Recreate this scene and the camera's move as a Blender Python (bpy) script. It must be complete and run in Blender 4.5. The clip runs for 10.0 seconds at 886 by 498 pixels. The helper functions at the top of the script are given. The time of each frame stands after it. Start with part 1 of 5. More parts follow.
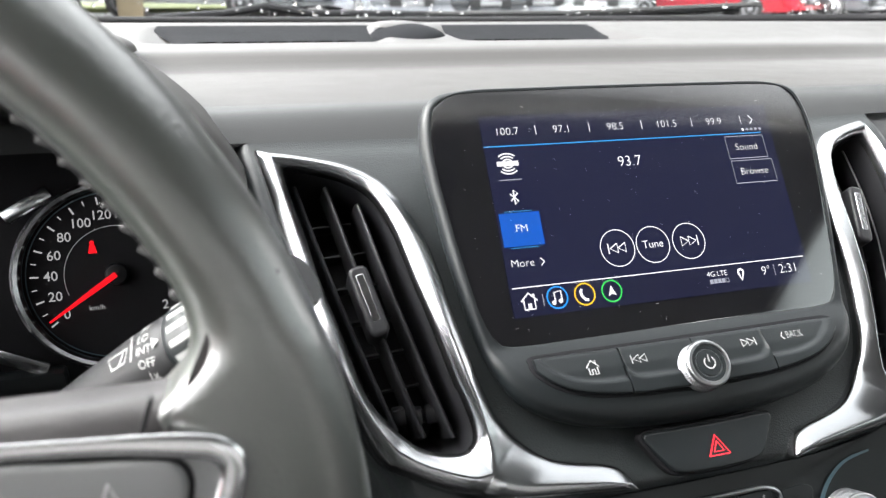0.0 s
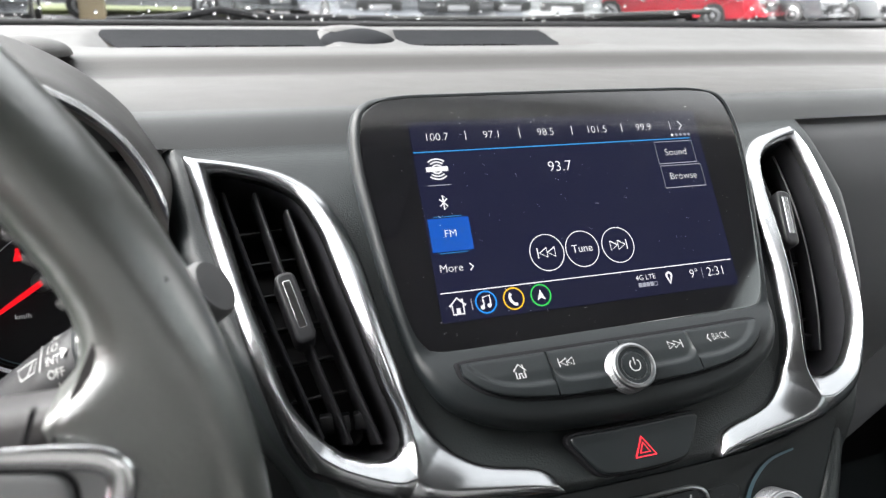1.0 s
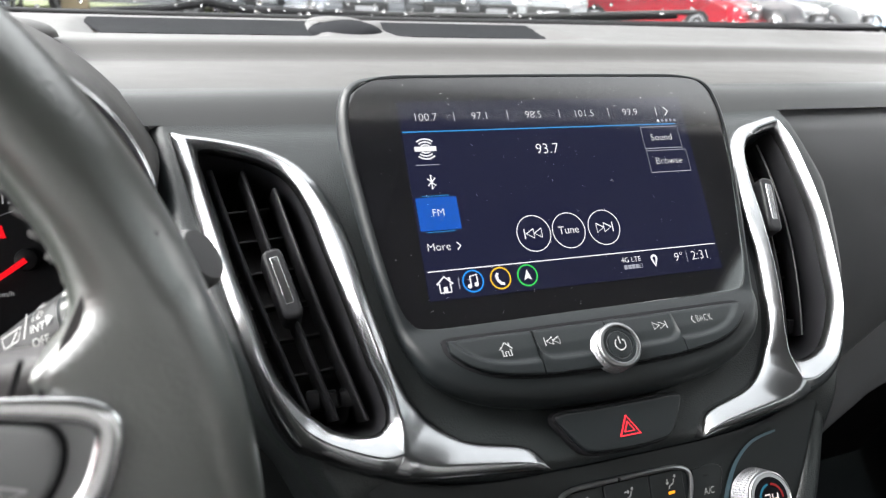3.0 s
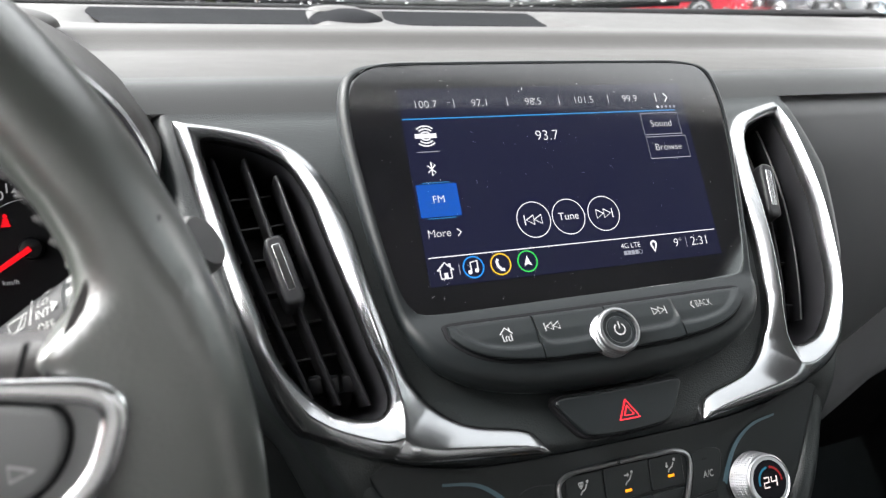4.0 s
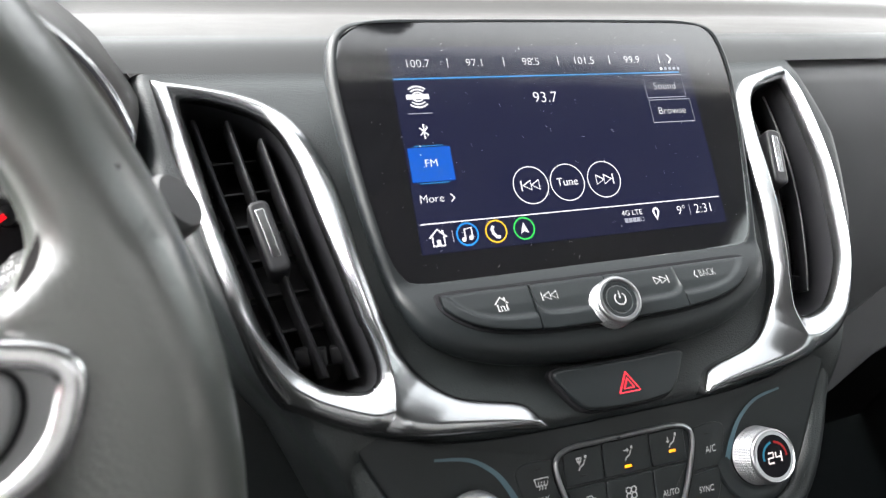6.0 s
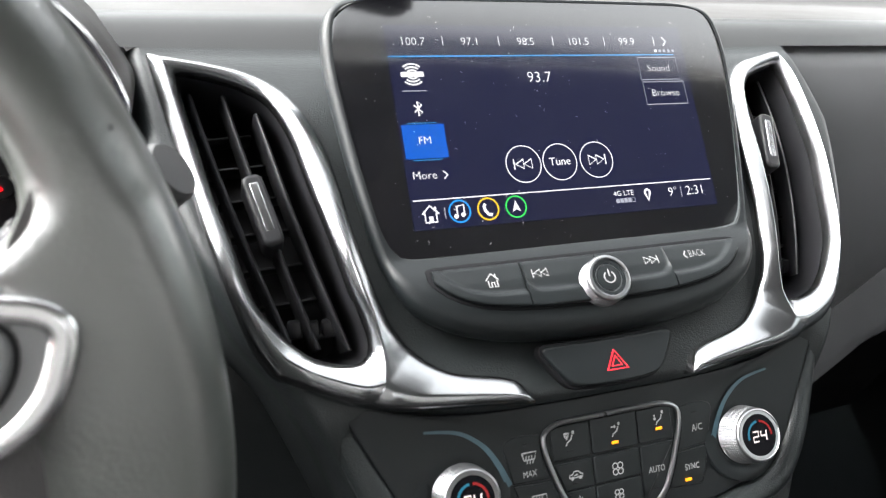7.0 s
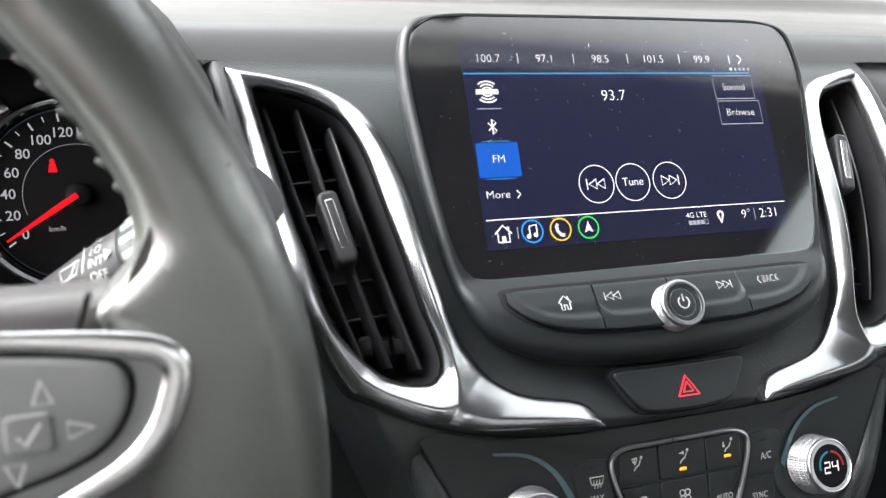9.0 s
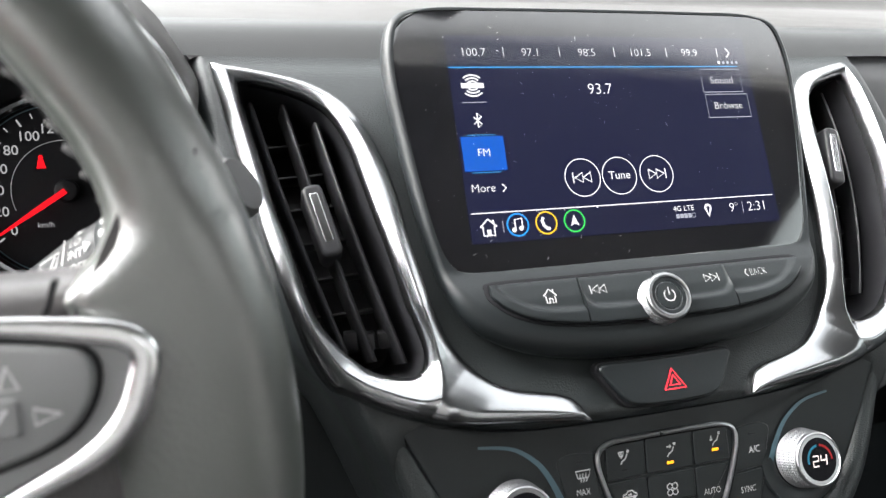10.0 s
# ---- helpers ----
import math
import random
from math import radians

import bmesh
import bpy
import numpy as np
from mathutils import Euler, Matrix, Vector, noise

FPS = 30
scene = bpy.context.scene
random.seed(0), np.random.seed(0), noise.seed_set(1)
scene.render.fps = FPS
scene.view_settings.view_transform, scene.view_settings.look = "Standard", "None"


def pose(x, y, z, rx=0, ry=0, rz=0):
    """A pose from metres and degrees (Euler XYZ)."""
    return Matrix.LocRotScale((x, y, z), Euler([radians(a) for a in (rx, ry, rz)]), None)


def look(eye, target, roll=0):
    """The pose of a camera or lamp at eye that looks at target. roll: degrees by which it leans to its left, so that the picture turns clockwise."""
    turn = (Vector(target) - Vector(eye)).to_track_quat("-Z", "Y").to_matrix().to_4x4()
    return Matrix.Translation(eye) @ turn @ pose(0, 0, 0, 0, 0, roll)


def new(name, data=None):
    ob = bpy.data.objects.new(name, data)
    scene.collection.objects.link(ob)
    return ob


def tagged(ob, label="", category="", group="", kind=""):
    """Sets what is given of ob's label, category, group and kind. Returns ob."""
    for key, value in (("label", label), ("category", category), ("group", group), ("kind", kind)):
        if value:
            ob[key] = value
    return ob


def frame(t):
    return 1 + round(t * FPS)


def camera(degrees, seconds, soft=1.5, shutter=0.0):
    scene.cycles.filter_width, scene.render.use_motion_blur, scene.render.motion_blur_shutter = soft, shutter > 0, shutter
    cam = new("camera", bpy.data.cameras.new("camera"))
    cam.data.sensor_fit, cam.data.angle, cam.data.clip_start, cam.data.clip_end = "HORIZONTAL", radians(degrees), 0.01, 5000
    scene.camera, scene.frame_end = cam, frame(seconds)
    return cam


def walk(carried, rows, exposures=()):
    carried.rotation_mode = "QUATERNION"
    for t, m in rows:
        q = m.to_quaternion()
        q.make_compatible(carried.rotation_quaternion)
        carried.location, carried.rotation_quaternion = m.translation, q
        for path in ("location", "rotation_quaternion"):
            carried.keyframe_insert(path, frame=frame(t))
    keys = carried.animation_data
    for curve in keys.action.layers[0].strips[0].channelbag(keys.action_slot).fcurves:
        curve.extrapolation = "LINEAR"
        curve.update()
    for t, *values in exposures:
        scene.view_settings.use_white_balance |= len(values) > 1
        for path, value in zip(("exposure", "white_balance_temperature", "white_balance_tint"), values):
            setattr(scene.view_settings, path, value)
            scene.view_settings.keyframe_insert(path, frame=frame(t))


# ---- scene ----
cam = camera(62.0, 10.0, 1.1)
# screen frame: x right, y into the display, z up along it; the display leans back 35 degrees
S = pose(0, 0, 1.05, -35, 0, 0)
# car frame: x right, y ahead, z up, level with the middle of the display
W = pose(0, 0, 1.05)
PATH = [
    (0, (-0.189, -0.2865, -0.0811), (0.3778, 1.5793, 0.3631), -9.27),
    (0.5, (-0.1762, -0.2829, -0.0805), (0.4484, 1.5653, 0.3599), -10.25),
    (1, (-0.1725, -0.2917, -0.0835), (0.4734, 1.549, 0.3577), -10.16),
    (1.5, (-0.1748, -0.2929, -0.0929), (0.4835, 1.5434, 0.3481), -9.95),
    (2, (-0.1736, -0.2882, -0.0932), (0.4964, 1.5434, 0.3496), -9.88),
    (2.5, (-0.1733, -0.2922, -0.0924), (0.5036, 1.5365, 0.3521), -9.90),
    (2.7, (-0.1751, -0.2894, -0.0923), (0.5102, 1.5363, 0.3518), -9.87),
    (3.8, (-0.1751, -0.2918, -0.0955), (0.5062, 1.5403, 0.328), -10.04),
    (4, (-0.175, -0.2916, -0.0956), (0.5014, 1.5438, 0.3212), -10.11),
    (4.5, (-0.1706, -0.281, -0.098), (0.4972, 1.5618, 0.2997), -10.29),
    (5, (-0.1592, -0.2749, -0.1012), (0.512, 1.5707, 0.2773), -10.38),
    (5.5, (-0.1636, -0.2737, -0.0989), (0.505, 1.5754, 0.2668), -10.23),
    (5.7, (-0.1686, -0.276, -0.0973), (0.5026, 1.5718, 0.2703), -10.20),
    (6.8, (-0.1678, -0.2815, -0.102), (0.5085, 1.5697, 0.2378), -9.41),
    (7, (-0.1675, -0.2804, -0.1047), (0.5081, 1.572, 0.2302), -9.26),
    (7.5, (-0.1662, -0.2777, -0.1103), (0.5048, 1.5791, 0.2095), -8.80),
    (8, (-0.1725, -0.2747, -0.1112), (0.4779, 1.5904, 0.2022), -8.26),
    (8.5, (-0.1833, -0.2761, -0.0913), (0.4343, 1.5982, 0.2338), -7.66),
    (9, (-0.1829, -0.276, -0.0918), (0.417, 1.6031, 0.2384), -7.41),
    (9.5, (-0.1796, -0.2741, -0.0944), (0.4074, 1.6086, 0.2392), -7.40),
    (10, (-0.1756, -0.2774, -0.0959), (0.4133, 1.6043, 0.2397), -7.55),
]
walk(cam, [(t, S @ look(eye, target, roll)) for t, eye, target, roll in PATH], exposures=[(0.0, 3.64), (1.0, 3.39), (2.5, 3.38), (4.0, 3.40), (4.5, 3.50), (5.5, 3.74), (7.5, 3.80), (8.0, 3.88), (8.5, 3.86), (9.0, 3.75), (10.0, 3.77)])
cam.data.dof.use_dof, cam.data.dof.focus_distance, cam.data.dof.aperture_fstop = True, 0.40, 14.0

# ---- world and light ----
world = bpy.data.worlds.new("overcast_sky")
scene.world = world
world.use_nodes = True
wn, wl = world.node_tree.nodes, world.node_tree.links
sky = wn.new("ShaderNodeTexSky")
sky.sky_type, sky.sun_disc, sky.sun_elevation, sky.sun_rotation = "NISHITA", False, radians(35), radians(-73)
sky.dust_density, sky.air_density = 6.0, 1.2
pale = wn.new("ShaderNodeHueSaturation")
pale.inputs["Saturation"].default_value = 0.06
wl.new(sky.outputs[0], pale.inputs["Color"])
wl.new(pale.outputs[0], wn["Background"].inputs["Color"])
wn["Background"].inputs["Strength"].default_value = 0.15
sun = new("sun", bpy.data.lights.new("sun", "SUN"))
sun.data.energy, sun.data.angle, sun.data.color = 0.5, radians(60), (1.0, 0.97, 0.92)
sun.matrix_world = look((-8.0, 2.5, 6.9), (0, 0, 1))


# ---- materials ----
def material(name, color, rough=0.5, metal=0.0, vary=0.12, vscale=40, grain=0.0, gscale=900, spec=0.5, rvary=0.1,
             coat=0.0, emit=None, power=0.0, kind="noise", ior=1.5):
    m = bpy.data.materials.new(name)
    m.use_nodes = True
    nt = m.node_tree
    b = nt.nodes["Principled BSDF"]
    b.inputs["Metallic"].default_value = metal
    b.inputs["Specular IOR Level"].default_value = spec
    b.inputs["Coat Weight"].default_value = coat
    b.inputs["IOR"].default_value = ior
    co = nt.nodes.new("ShaderNodeTexCoord")
    n1 = nt.nodes.new("ShaderNodeTexNoise")
    n1.inputs["Scale"].default_value, n1.inputs["Detail"].default_value = vscale, 6
    nt.links.new(co.outputs["Object"], n1.inputs["Vector"])
    mix = nt.nodes.new("ShaderNodeMixRGB")
    mix.inputs[1].default_value = (*[c * (1 - vary) for c in color], 1)
    mix.inputs[2].default_value = (*[min(1, c * (1 + vary)) for c in color], 1)
    nt.links.new(n1.outputs[0], mix.inputs[0])
    nt.links.new(mix.outputs[0], b.inputs["Base Color"])
    mr = nt.nodes.new("ShaderNodeMapRange")
    mr.inputs["To Min"].default_value, mr.inputs["To Max"].default_value = max(0.0, rough * (1 - rvary)), min(1, rough * (1 + rvary))
    nt.links.new(n1.outputs[0], mr.inputs["Value"])
    nt.links.new(mr.outputs[0], b.inputs["Roughness"])
    if grain:
        bump = nt.nodes.new("ShaderNodeBump")
        bump.inputs["Strength"].default_value, bump.inputs["Distance"].default_value = grain, 0.0008
        if kind == "leather":
            warp = nt.nodes.new("ShaderNodeTexNoise")
            warp.inputs["Scale"].default_value = gscale * 0.6
            add = nt.nodes.new("ShaderNodeVectorMath")
            add.operation = "MULTIPLY_ADD"
            add.inputs[1].default_value = (0.0012, 0.0012, 0.0012)
            nt.links.new(co.outputs["Object"], warp.inputs["Vector"])
            nt.links.new(warp.outputs["Color"], add.inputs[0])
            nt.links.new(co.outputs["Object"], add.inputs[2])
            v = nt.nodes.new("ShaderNodeTexVoronoi")
            v.feature = "SMOOTH_F1"
            v.inputs["Scale"].default_value = gscale
            nt.links.new(add.outputs[0], v.inputs["Vector"])
            inv = nt.nodes.new("ShaderNodeMath")
            inv.operation = "SUBTRACT"
            inv.inputs[0].default_value = 1.0
            nt.links.new(v.outputs["Distance"], inv.inputs[1])
            nt.links.new(inv.outputs[0], bump.inputs["Height"])
        else:
            v = nt.nodes.new("ShaderNodeTexNoise")
            v.inputs["Scale"].default_value, v.inputs["Detail"].default_value = gscale, 3
            nt.links.new(co.outputs["Object"], v.inputs["Vector"])
            nt.links.new(v.outputs[0], bump.inputs["Height"])
        nt.links.new(bump.outputs[0], b.inputs["Normal"])
    if emit:
        b.inputs["Emission Color"].default_value = (*emit, 1)
        b.inputs["Emission Strength"].default_value = power
    return m


PAD = material("grained soft pad", (0.016, 0.016, 0.017), 0.5, vary=0.1, grain=0.10, gscale=1900, spec=0.35, kind="leather")
# lighter than PADFRONT, to carry the light on the pad's top
PADTOP = material("grey upper pad toned lighter", (0.0230, 0.0213, 0.0200), 0.50, vary=0.1, grain=0.10, gscale=1000, spec=0.50, kind="leather")
FASCIA = material("black grained vinyl", (0.0136, 0.0160, 0.0166), 0.37, vary=0.12, grain=0.26, gscale=1500, spec=0.38, kind="leather")
PADFRONT = material("finely grained pad front toned darker", (0.0158, 0.0165, 0.0166), 0.38, vary=0.1, grain=0.09, gscale=1900, spec=0.42, kind="leather")
PLASTIC = material("black satin plastic", (0.0052, 0.0068, 0.0076), 0.43, vary=0.2, vscale=25, grain=0.12, gscale=2500, spec=0.31)
PADGREY = material("charcoal switch plastic", (0.135, 0.137, 0.137), 0.5, vary=0.1, grain=0.15, gscale=2000)
GREYPLASTIC = material("grey satin plastic", (0.105, 0.106, 0.110), 0.45, vary=0.08, grain=0.12, gscale=2000)
GAUGEFACE = material("gauge face black", (0.005, 0.005, 0.006), 0.7, vary=0.2, spec=0.15)
DIALFACE = material("dial face black", (0.004, 0.004, 0.005), 0.5, spec=0.03)
DUST = material("pale dust", (0.22, 0.22, 0.22), 0.9)
DARK = material("dark matt plastic", (0.005, 0.005, 0.006), 0.6, vary=0.2, grain=0.1, gscale=1500, spec=0.25)
VANE = material("vent slat plastic", (0.013, 0.013, 0.0145), 0.42, vary=0.15, grain=0.08, gscale=2000, spec=0.32)
# dead black that stands for the shade inside a slot
SLOTBLACK = material("black slot shade", (0.001, 0.001, 0.001), 0.95, spec=0.0)
INLAY = material("dark bright inlay", (0.5, 0.5, 0.51), 0.16, metal=1.0, vary=0.05)
RECESS = material("slate grille plastic", (0.010, 0.0105, 0.012), 0.85, vary=0.1, grain=0.1, gscale=1500, spec=0.04)
CHROME = material("polished chrome", (0.345, 0.352, 0.361), 0.23, metal=1.0, vary=0.03, vscale=20, rvary=0.25)
# chrome with a lightened colour, to offset the dark headliner it reflects
BRIGHTTRIM = material("bright satin trim", (0.74, 0.74, 0.75), 0.24, metal=1.0, vary=0.03)
CHROMEB = material("bright chrome", (0.33, 0.333, 0.34), 0.28, metal=1.0, vary=0.03)
KNURL = material("knurled aluminium", (0.29, 0.29, 0.30), 0.30, metal=0.9, vary=0.08, vscale=300)
CAPGREY = material("grey cap plastic", (0.05, 0.05, 0.051), 0.6, vary=0.1, grain=0.12, gscale=2000, spec=0.25)
STALKPLASTIC = material("black stalk plastic", (0.014, 0.014, 0.015), 0.55, vary=0.1, grain=0.15, gscale=2000, spec=0.25)
LEATHER = material("worn steering leather", (0.032, 0.0358, 0.0316), 0.31, vary=0.25, vscale=45, grain=0.12, gscale=850, spec=1.0, ior=1.75, kind="leather", rvary=0.15)
SPOKE = material("dark satin spoke cover", (0.036, 0.034, 0.0345), 0.42, vary=0.5, vscale=60, grain=0.2, gscale=1500, spec=0.5, kind="leather")
THREAD = material("dark grey thread", (0.06, 0.06, 0.06), 0.8, grain=0.3, gscale=3000)
GLASSBLACK = material("black display glass", (0.004, 0.004, 0.005), 0.06, vary=0.3, rvary=0.5, spec=1.0, ior=1.82)
# both legend inks get a faint added glow that brightens the print
WHITEINK = material("white legend", (0.24, 0.24, 0.237), 0.6, vary=0.03, spec=0.2, emit=(0.9, 0.9, 0.88), power=0.01)
SOFTINK = material("pale grey legend", (0.33, 0.33, 0.33), 0.5, vary=0.03, emit=(0.9, 0.9, 0.88), power=0.006)
GREYINK = material("grey legend", (0.35, 0.35, 0.35), 0.5, vary=0.03)
REDINK = material("lit red legend", (0.6, 0.02, 0.03), 0.5, emit=(1.0, 0.03, 0.06), power=0.075)
AMBER = material("amber indicator", (0.5, 0.2, 0.0), 0.4, emit=(1.0, 0.30, 0.005), power=0.12)


def glow(name, color, power=1.0, gloss=1.0):
    return material(name, (0.004, 0.004, 0.005), 0.06, vary=0.1, emit=color, power=power * 0.125, spec=gloss, ior=1.82 if gloss > 0.5 else 1.5)


UI_BACK = glow("display navy", (0.0026, 0.0040, 0.025), 1.0)
UI_BAR = glow("display top bar", (0.0030, 0.0040, 0.022), 1.0)
UI_WHITE = glow("display white", (0.82, 0.82, 0.84), 0.95)
UI_GREY = glow("display grey", (0.33, 0.34, 0.40), 0.9)
UI_BLUE = glow("display blue", (0.0, 0.075, 0.42), 1.0)
UI_CYAN = glow("display cyan", (0.03, 0.28, 0.62), 0.9)
UI_AMBER = glow("display amber", (0.85, 0.5, 0.02), 0.95)
UI_GREEN = glow("display green", (0.04, 0.62, 0.1), 0.9)
UI_RING = glow("display blue ring", (0.02, 0.3, 0.85), 0.9)
DIAL_RED = glow("dial red arc", (0.50, 0.035, 0.035), 0.42, 0.1)
DIAL_BLUE = glow("dial blue arc", (0.04, 0.25, 0.38), 0.5, 0.1)
TEAL = material("teal strip", (0.035, 0.07, 0.088), 0.3, vary=0.05)
DIGITS = glow("dial digits", (0.9, 0.78, 0.76), 1.0, 0.1)
NEEDLE = glow("red needle", (0.9, 0.008, 0.016), 0.85, 0.1)
GAUGE_WHITE = glow("gauge white", (0.55, 0.55, 0.56), 0.45, 0.1)
HEADLINER = material("grey headliner cloth", (0.185, 0.183, 0.178), 0.9, vary=0.05, grain=0.3, gscale=1500)
# unseen; pale so that it brightens what the steering wheel reflects
SEATCLOTH = material("unseen seat cloth made pale", (0.52, 0.52, 0.51), 0.8, vary=0.2, grain=0.4, gscale=900)
# unseen floor and seat cushions, black to throw little light upward
CARPET = material("unseen floor and cushion black", (0.022, 0.022, 0.023), 0.9, vary=0.2, grain=0.4, gscale=900)
ASPHALT = material("damp asphalt", (0.035, 0.035, 0.036), 0.9, vary=0.3, vscale=0.8, grain=0.4, gscale=60)
GRASS = material("spring grass", (0.065, 0.078, 0.022), 0.9, vary=0.4, vscale=3)
RUBBER = material("tyre rubber", (0.02, 0.02, 0.02), 0.8)
CARGLASS = material("dark car glass", (0.015, 0.018, 0.02), 0.08)
LAMPLENS = material("lamp lens", (0.35, 0.35, 0.36), 0.1)
GLASS = bpy.data.materials.new("clear glass")
GLASS.use_nodes = True
_g = GLASS.node_tree.nodes["Principled BSDF"]
_g.inputs["Transmission Weight"].default_value, _g.inputs["Roughness"].default_value, _g.inputs["IOR"].default_value = 1.0, 0.0, 1.33


def pane_glass(name, tint):
    m = bpy.data.materials.new(name)
    m.use_nodes = True
    n = m.node_tree.nodes
    n.remove(n["Principled BSDF"])
    clear, gloss, edge, mix = n.new("ShaderNodeBsdfTransparent"), n.new("ShaderNodeBsdfGlossy"), n.new("ShaderNodeFresnel"), n.new("ShaderNodeMixShader")
    clear.inputs["Color"].default_value = (*tint, 1)
    gloss.inputs["Roughness"].default_value = 0.02
    edge.inputs["IOR"].default_value = 1.3
    m.node_tree.links.new(edge.outputs[0], mix.inputs[0])
    m.node_tree.links.new(clear.outputs[0], mix.inputs[1])
    m.node_tree.links.new(gloss.outputs[0], mix.inputs[2])
    m.node_tree.links.new(mix.outputs[0], n["Material Output"].inputs["Surface"])
    return m


PANE = pane_glass("tinted windscreen glass", (0.925, 0.935, 0.935))
# tint chosen to dim the sky seen through the passenger side
SIDEPANE = pane_glass("grey light-dimming side glass", (0.60, 0.625, 0.62))

# ---- building tools ----
PLACE = {}


def thing(name, label="", category="", at=(0, 0, 0), fr=S, group="", kind=""):
    ob = new(name)
    ob.empty_display_size = 0.02
    m = fr @ Matrix.Translation(at)
    ob.matrix_world = m
    PLACE[ob] = m
    return tagged(ob, label, category, group, kind)


def part(name, bm, mat, parent, label="", fr=S, sharp=40):
    """One mesh object under parent; bm is given in the frame fr."""
    base = PLACE[parent] if parent else Matrix.Identity(4)
    bmesh.ops.transform(bm, matrix=base.inverted() @ fr, verts=bm.verts)
    bmesh.ops.recalc_face_normals(bm, faces=bm.faces)
    me = bpy.data.meshes.new(name)
    bm.to_mesh(me)
    bm.free()
    me.polygons.foreach_set("use_smooth", [True] * len(me.polygons))
    me.set_sharp_from_angle(angle=radians(sharp))
    me.materials.append(mat)
    ob = new(name, me)
    if parent:
        ob.parent = parent
        PLACE[ob] = base
    else:
        PLACE[ob] = Matrix.Identity(4)
    if label:
        ob["label"] = label
    return ob


def spline(pts, n=6, closed=True, sharp=()):
    """A smooth line through the points; those numbered in sharp stay corners."""
    out, k = [], len(pts)
    P = [Vector(p) for p in pts]
    for i in range(k if closed else k - 1):
        a, b = P[i], P[(i + 1) % k]
        p0 = P[(i - 1) % k] if (closed or i) else a
        p3 = P[(i + 2) % k] if (closed or i + 2 < k) else b
        ta = Vector((0,) * len(a)) if False else ((b - p0) * 0.5 if i % k not in sharp else (b - a))
        tb = (p3 - a) * 0.5 if (i + 1) % k not in sharp else (b - a)
        for j in range(n):
            s = j / n
            out.append(a * (2 * s**3 - 3 * s**2 + 1) + ta * (s**3 - 2 * s**2 + s) + b * (3 * s**2 - 2 * s**3) + tb * (s**3 - s**2))
    if not closed:
        out.append(P[-1])
    return out


def mirrored(half):
    """A closed outline from its right half, from the top middle to the bottom middle."""
    return [tuple(p) for p in half] + [(-x, z) for x, z in reversed(half) if x > 1e-6]


def inset(loop, d):
    out, n = [], len(loop)
    area = sum(loop[i][0] * loop[(i + 1) % n][1] - loop[(i + 1) % n][0] * loop[i][1] for i in range(n))
    sgn = 1 if area > 0 else -1
    for i in range(n):
        a, b = Vector(loop[i - 1]), Vector(loop[(i + 1) % n])
        t = b - a
        t = t.normalized() if t.length else Vector((1, 0))
        out.append(Vector(loop[i]) + sgn * d * Vector((-t[1], t[0])))
    return out


def bridge(bm, rings, closed=True):
    rows = [[bm.verts.new(p) for p in r] for r in rings]
    n = len(rows[0])
    for a, b in zip(rows, rows[1:]):
        for i in range(n if closed else n - 1):
            j = (i + 1) % n
            bm.faces.new((a[i], a[j], b[j], b[i]))
    return rows


def plate(loop, front, back=0.004, bevel=0.001, crown=0.0, bm=None, steps=3):
    """A plate with rounded edges: loop of (x, z), front(x, z) gives its face's y."""
    bm = bm or bmesh.new()
    rings = [[(x, front(x, z) + back, z) for x, z in loop]]
    for k in range(steps + 1):
        a = math.pi / 2 * k / steps
        lp = inset(loop, bevel * (1 - math.cos(a)))
        rings.append([(x, front(x, z) + bevel * (1 - math.sin(a)), z) for x, z in lp])
    rows = bridge(bm, rings)
    cx = sum(p[0] for p in loop) / len(loop)
    cz = sum(p[1] for p in loop) / len(loop)
    last, n = rows[-1], len(rows[-1])
    for f in (0.985, 0.66, 0.33):
        lp = [(cx + (v.co.x - cx) * f, cz + (v.co.z - cz) * f) for v in rows[-1]]
        ring = [bm.verts.new((x, front(x, z) - crown * (1 - f * f), z)) for x, z in lp]
        for i in range(n):
            bm.faces.new((last[i], last[(i + 1) % n], ring[(i + 1) % n], ring[i]))
        last = ring
    c = bm.verts.new((cx, front(cx, cz) - crown, cz))
    for i in range(n):
        bm.faces.new((last[i], last[(i + 1) % n], c))
    return bm


def tube(path, radius, segs=8, closed=False, bm=None, flat=1.0, up=None):
    """A round (or flattened) bar along a path of points."""
    bm = bm or bmesh.new()
    P = [Vector(p) for p in path]
    n, rings, ref = len(P), [], up or Vector((0.13, 1, 0.21)).normalized()
    for i in range(n):
        a = P[i - 1] if (i or closed) else P[i]
        b = P[(i + 1) % n] if (i < n - 1 or closed) else P[i]
        t = (b - a).normalized()
        u = (ref - t * ref.dot(t)).normalized()
        v = t.cross(u)
        r = radius[i] if isinstance(radius, (list, tuple)) else radius
        rings.append([P[i] + u * (math.cos(w) * r * flat) + v * (math.sin(w) * r) for w in (2 * math.pi * k / segs for k in range(segs))])
    if closed:
        rings.append(rings[0])
    rows = bridge(bm, rings)
    if not closed:
        bm.faces.new(rows[0][::-1])
        bm.faces.new(rows[-1])
    else:
        bmesh.ops.remove_doubles(bm, verts=bm.verts, dist=1e-7)
    return bm


